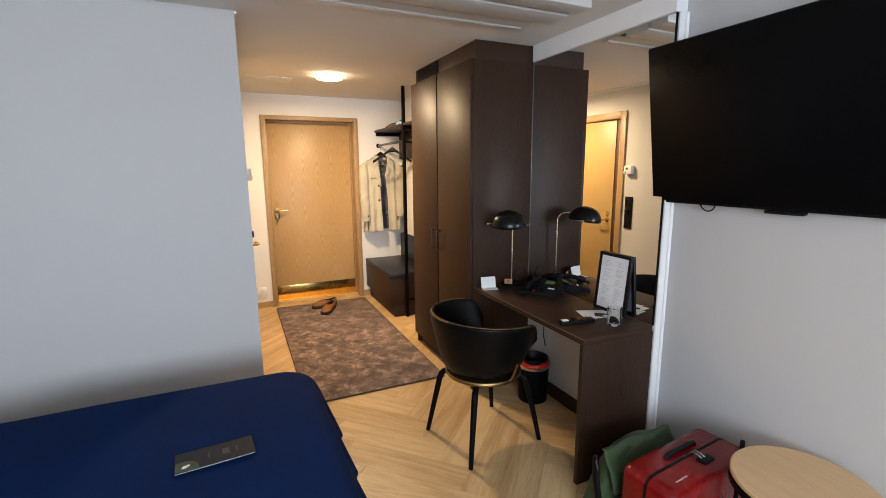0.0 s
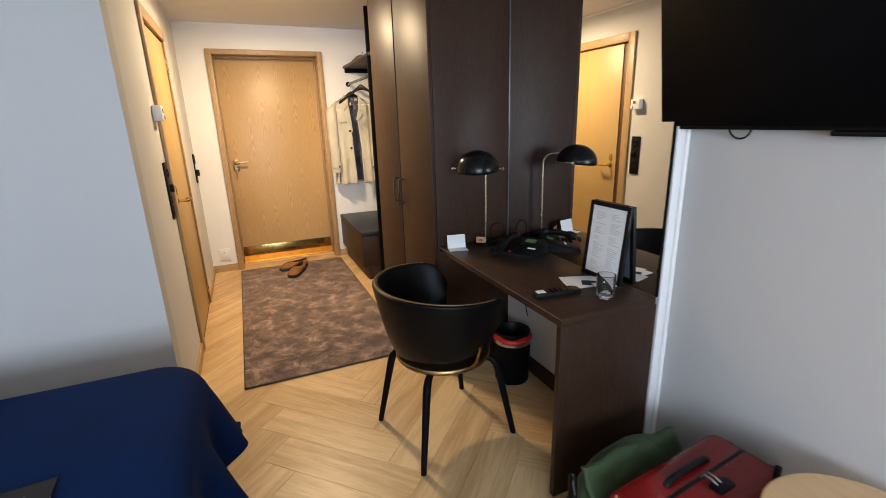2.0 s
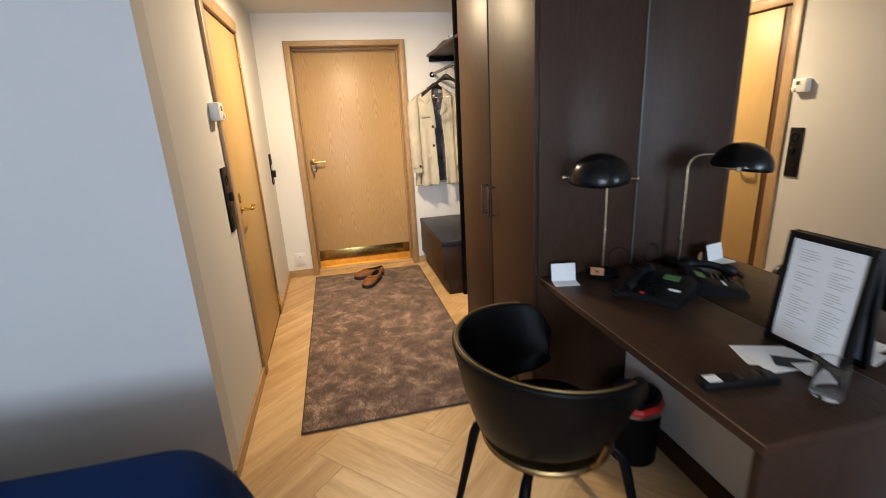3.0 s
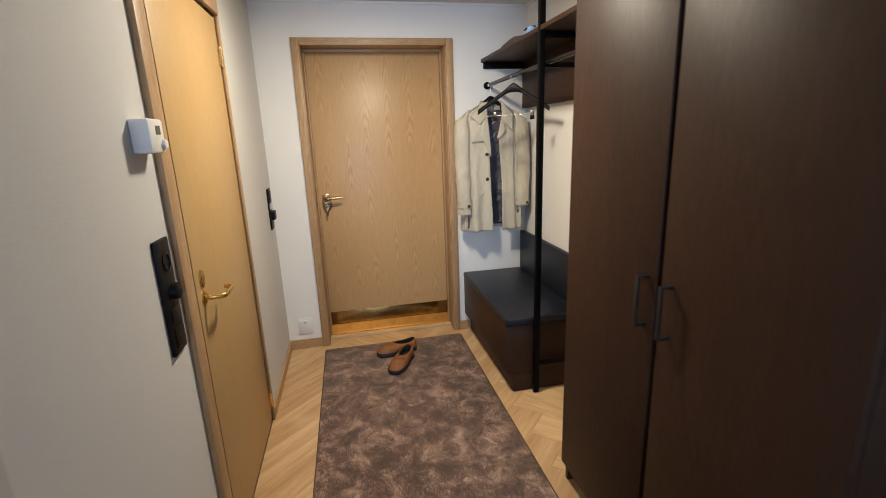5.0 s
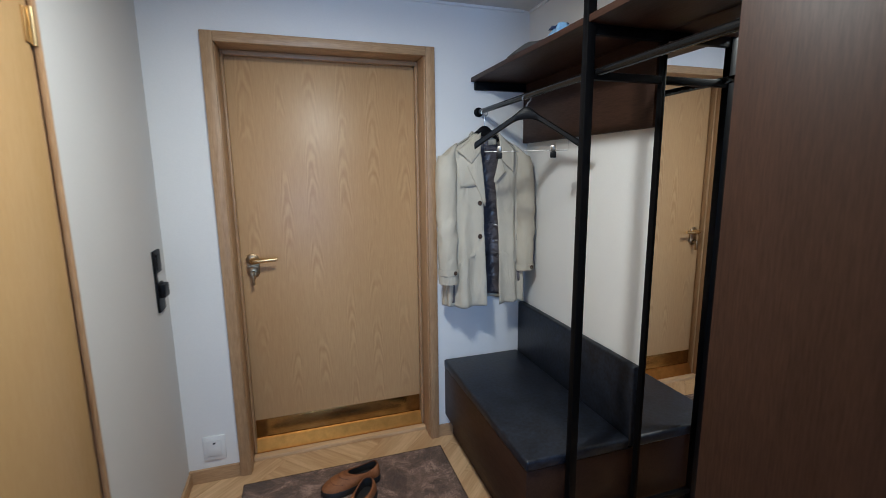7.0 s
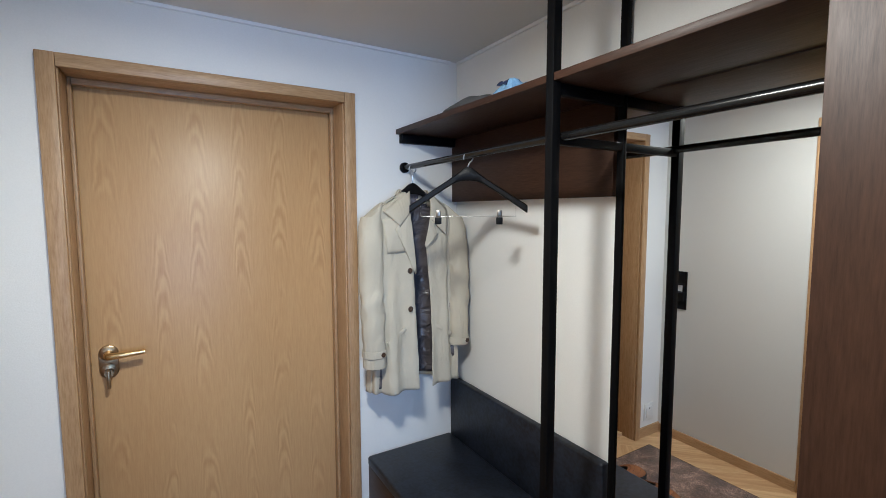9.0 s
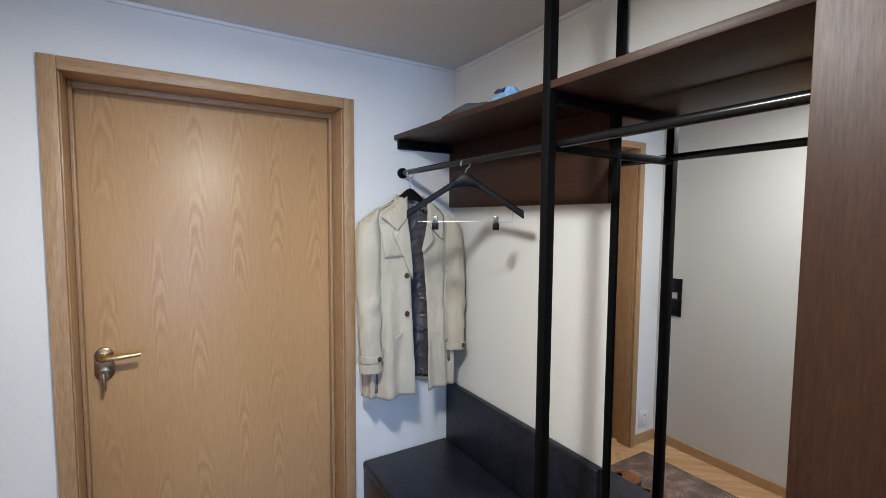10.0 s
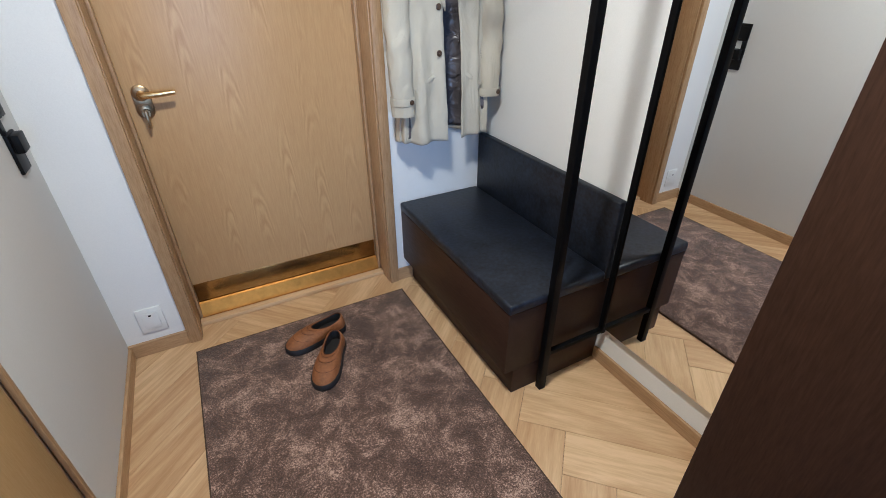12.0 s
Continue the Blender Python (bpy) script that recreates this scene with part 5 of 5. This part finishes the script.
for s in (-1, 1):
    sl = part("sleeve", sleeve(s), COAT_CLOTH, ct, "long sleeve with buttoned cuff strap")
    bm = bmesh.new()
    rows = []
    for j in range(29):
        a = 2 * math.pi * j / 28
        rows.append([bm.verts.new((s * (0.229 + (r + 0.009) * 0.88 * math.cos(a)), -0.052 + (r + 0.009) * 0.97 * math.sin(a), z)) for r, z in ((0.053, 1.012), (0.0555, 1.010), (0.0555, 0.982), (0.053, 0.980))])
    skin(bm, rows, False)
    part("cuff_strap", bm, COAT_CLOTH, sl, "cuff strap")
    bm = bmesh.new()
    lathe(bm, [(0.001, 0.004), (0.009, 0.004), (0.011, 0.002), (0.011, 0.0)], 16)
    bm.transform(pose(s * 0.229 + 0.022, -0.112, 0.996, 90, 0, 0))
    part("button", bm, HORN, sl, "small brown button")
    bm = bmesh.new()
    box(bm, -0.052, 0.052, -0.015, 0.015, 0.0, 0.004, 0.0015)
    bm.transform(pose(s * 0.150, -0.012, 1.641, 0, 31 * s, 0))
    part("epaulette", bm, COAT_CLOTH, ct, "shoulder strap")
    bm = bmesh.new()
    box(bm, -0.008, 0.008, -0.002, 0.002, -0.055, 0.055, 0.001)
    bm.transform(pose(s * 0.125, -0.077, 1.06, 0, 0, 0) @ pose(0, 0, 0, 0, -58 * s, 0))
    part("pocket_welt", bm, COAT_CLOTH, ct, "slanted pocket welt")
for z in (1.345, 1.175):
    bm = bmesh.new()
    lathe(bm, [(0.001, 0.005), (0.010, 0.005), (0.0125, 0.003), (0.0125, 0.0)], 18)
    bm.transform(pose(-0.058, -level(z)[1] - 0.012, z, 90, 0, 0))
    part("button", bm, HORN, ct, "round brown button")

# ---- things on the hat shelf ----
SHELF = 1.9805
cap = thing("felt_hat", pose(1.60, 5.50, SHELF, 0, 0, 15), "folded dark grey felt hat on the shelf", "hat")
bm = bmesh.new()
rows = []
for i in range(17):
    f = i / 16
    y = -0.12 + 0.24 * f
    h = 0.045 * math.sin(math.pi * min(max(f, 0.03), 0.97)) ** 0.5
    rows.append([bm.verts.new((0.085 * math.cos(a) * (0.75 + 0.25 * math.sin(math.pi * f)), y, 0.001 + h * max(0.0, math.sin(a)) * (1 + 0.25 * noise.noise((y * 20, a, 1))))) for a in (math.pi * k / 14 for k in range(15))])
skin(bm, rows, False)
solidify(part("crown", bm, GREY_CLOTH, cap), 0.006)
sh = thing("folded_shirt", pose(1.585, 5.27, SHELF, 0, 0, -10), "crumpled light blue cloth with a dark blue patch", "shirt")


def crumple(w, d, h, seed):
    bm = bmesh.new()
    rows = []
    for i in range(25):
        row = []
        for j in range(25):
            u, v = -1 + i / 12, -1 + j / 12
            e = max(0.0, 1 - max(abs(u), abs(v)) ** 4)
            z = h * e ** 0.5 * (0.72 + 0.5 * noise.noise((u * 2.4, v * 2.4, seed)) + 0.25 * noise.noise((u * 6, v * 6, seed)))
            row.append(bm.verts.new((w * u * (1 + 0.12 * noise.noise((v * 2, u, seed + 3))), d * v * (1 + 0.12 * noise.noise((u * 2, v, seed + 6))), 0.001 + max(0.0, z))))
        rows.append(row)
    skin(bm, rows, False)
    return bm


part("cloth", crumple(0.06, 0.07, 0.045, 2.0), BLUE_SHIRT, sh)
bm = crumple(0.020, 0.036, 0.014, 8.0)
bm.transform(pose(-0.030, 0.0, 0.036, 0, -14, 20))
part("patch", bm, NAVY_CLOTH, sh, "dark blue folded patch")

# ---- loafers ----


def loafer(m, label):
    """A slip-on shoe, toe towards -y: welted sole, heel, upper with an apron, and an open collar with dark lining."""
    t = thing("loafer", m, label, "shoe", "pair of loafers")
    L = 0.285

    def outline(f):
        # f: 0 toe, 1 heel
        w = 0.053 * ((1 - (1 - f / 0.31) ** 2.5) ** 0.5 if f < 0.31 else 1 - 0.20 * math.sin(math.pi * min(1.0, (f - 0.31) / 0.45) / 2) ** 2)
        if f > 0.84:
            w *= max(0.0, 1 - ((f - 0.84) / 0.16) ** 2.6) ** 0.5
        return max(w, 0.002)

    def loft(levels, n=41, scale=1.0):
        bm = bmesh.new()
        rings = []
        for z, k in levels:
            pts = []
            for i in range(n):
                f = i / (n - 1)
                pts.append((outline(f) * k, -L / 2 + L * (0.5 + (f - 0.5) * (1 + (k - 1) * 0.25)), z))
            back = [(-x, y, zz) for x, y, zz in reversed(pts)]
            rings.append([bm.verts.new(p) for p in pts + back])
        skin(bm, rings, True)
        bm.faces.new(rings[0][::-1])
        bm.faces.new(rings[-1])
        return bm

    part("sole", loft([(0.0, 1.02), (0.004, 1.10), (0.026, 1.12), (0.031, 1.06)]), SOLE_RUBBER, t, "chunky dark rubber sole")

    def foot(a):
        """Ground outline at an angle, 0 at the toe and 180 at the heel."""
        f = 0.5 - 0.5 * math.cos(a)
        return math.copysign(outline(f) * 0.985, math.sin(a)), -L / 2 + L * f

    def rim(a):
        f = 0.705 - 0.255 * math.cos(a)
        wide = 0.031 * abs(math.sin(a)) ** 0.8 * (1.0 - 0.12 * math.cos(a))
        z = 0.066 + 0.010 * math.cos(a) ** 2 + (0.006 if math.cos(a) < 0 else 0.0) * math.cos(a) ** 2
        return math.copysign(wide, math.sin(a)), -L / 2 + L * f, z

    def upper_at(a, v, lift=0.0):
        (x0, y0), (x1, y1, z1) = foot(a), rim(a)
        front = max(0.0, math.cos(a))
        g = v ** (1.9 - 0.7 * front)
        h = 1 - (1 - v) ** (1.5 + 0.5 * front)
        bulge = 1 + 0.05 * math.sin(math.pi * v) * (1 - front)
        return (x0 + (x1 - x0) * g) * bulge, y0 + (y1 - y0) * g, 0.026 + (z1 - 0.026) * h + lift

    bm = bmesh.new()
    skin(bm, [[bm.verts.new(upper_at(2 * math.pi * k / 64, v / 14)) for k in range(64)] for v in range(15)], True)
    solidify(part("upper", bm, SUEDE, t, "tan suede upper"), 0.0025, 1.0)
    bm = bmesh.new()
    rows = []
    for k, z in ((0.97, None), (0.95, 0.055), (0.98, 0.040), (1.0, 0.034)):
        ring = []
        for q in range(48):
            x, y, zt = rim(2 * math.pi * q / 48)
            ring.append(bm.verts.new((x * k, 0.0585 + (y - 0.0585) * k, (zt - 0.002) if z is None else z)))
        rows.append(ring)
    skin(bm, rows, True)
    bm.faces.new(rows[-1])
    part("insole", bm, SOLE_RUBBER, t, "dark insole and lining")
    bm = bmesh.new()
    tube(bm, [upper_at(a, 0.40, 0.001) for a in (math.pi * (-0.62 + 1.24 * k / 40) for k in range(41))], 0.0022, 6)
    part("apron_seam", bm, SUEDE_SEAM, t, "dark stitched apron seam")
    bm = bmesh.new()
    skin(bm, [[bm.verts.new(upper_at(math.pi * (-0.66 + 1.32 * k / 40), 0.70 + 0.045 * v, 0.0022)) for k in range(41)] for v in range(5)], False)
    solidify(part("strap", bm, SUEDE, t, "saddle strap across the vamp"), 0.0035)
    bm = bmesh.new()
    for v in (0.695, 0.885):
        tube(bm, [upper_at(a, v, 0.0035) for a in (math.pi * (-0.30 + 0.60 * k / 40) for k in range(41))], 0.0013, 6)
    part("strap_stitching", bm, SUEDE_SEAM, t, "dark strap edges")
    bm = bmesh.new()
    tube(bm, [(x * 1.01, y, z + 0.001) for x, y, z in (rim(2 * math.pi * k / 48) for k in range(49))], 0.0022, 6, False)
    part("collar_edge", bm, SUEDE_SEAM, t, "dark bound collar edge")
    return t


loafer(pose(0.785, 5.545, 0.0135, 0, 0, -30), "tan suede loafer with dark sole on the rug")
loafer(pose(0.775, 5.735, 0.0135, 0, 0, -78), "tan suede loafer with dark sole, turned sideways on the rug")

# ---- herringbone planks ----
PW, PL, PX, PY = 0.176, 0.704, 0.9675, 2.5775


def clip(poly, inside, cross):
    out = []
    for k in range(len(poly)):
        a, b = poly[k - 1], poly[k]
        if inside(a) != inside(b):
            out.append(cross(a, b))
        if inside(b):
            out.append(b)
    return out


def clip_axis(poly, axis, value, keep_less):
    def inside(p):
        return (p[axis] <= value) if keep_less else (p[axis] >= value)

    def cross(a, b):
        t = (value - a[axis]) / (b[axis] - a[axis])
        return (a[0] + (b[0] - a[0]) * t, a[1] + (b[1] - a[1]) * t)

    return clip(poly, inside, cross)


def plank_mesh(poly):
    bm = bmesh.new()
    c = (sum(p[0] for p in poly) / len(poly), sum(p[1] for p in poly) / len(poly))

    def ring(inset, z):
        return [bm.verts.new((p[0] + (c[0] - p[0]) * inset, p[1] + (c[1] - p[1]) * inset * 2.2, z)) for p in poly]

    rings = [ring(0.002, -0.0055), ring(0.002, -0.0010), ring(0.0045, 0.0)]
    skin(bm, rings, True)
    bm.faces.new(rings[-1])
    bmesh.ops.recalc_face_normals(bm, faces=bm.faces)
    me = bpy.data.meshes.new("plank")
    bm.to_mesh(me)
    bm.free()
    me.materials.append(PLANK)
    return me


floor_ob = bpy.data.objects["floor"]
WHOLE = plank_mesh([(0, 0), (PL, 0), (PL, PW), (0, PW)])
R2 = math.sqrt(0.5)
for band in range(-8, 9):
    for i in range(-40, 41):
        for turned in (False, True):
            p, q = (i + 8 * band) * PW, i * PW
            # the two families of planks, laid at right angles
            rot = 45 if not turned else 135
            if turned:
                q += PW
                p += PW
            m = pose(PX + (p - q) * R2, PY + (p + q) * R2, 0, 0, 0, rot)
            world_poly = [tuple((m @ Vector((x, y, 0)))[:2]) for x, y in ((0, 0), (PL, 0), (PL, PW), (0, PW))]
            poly = world_poly
            cx, cy = sum(v[0] for v in poly) / 4, sum(v[1] for v in poly) / 4
            left = WALL_L if cy > WALL_BED + 0.2 else ROOM_X0
            for axis, value, less in ((0, left, False), (0, WALL_TV, True), (1, ROOM_Y0, False), (1, WALL_END + 0.13, True)):
                if poly:
                    poly = clip_axis(poly, axis, value, less)
            if cy <= WALL_BED + 0.2 and cx < WALL_L and poly:
                poly = clip_axis(poly, 1, WALL_BED, True)
            if len(poly) < 3:
                continue
            area = abs(sum(poly[k - 1][0] * poly[k][1] - poly[k][0] * poly[k - 1][1] for k in range(len(poly)))) / 2
            if area < 0.001:
                continue
            if area > PW * PL - 1e-5:
                me = WHOLE
            else:
                inv = m.inverted()
                me = plank_mesh([tuple((inv @ Vector((x, y, 0)))[:2]) for x, y in poly])
            ob = new("plank", me)
            ob.matrix_world = m
            ob.parent = floor_ob
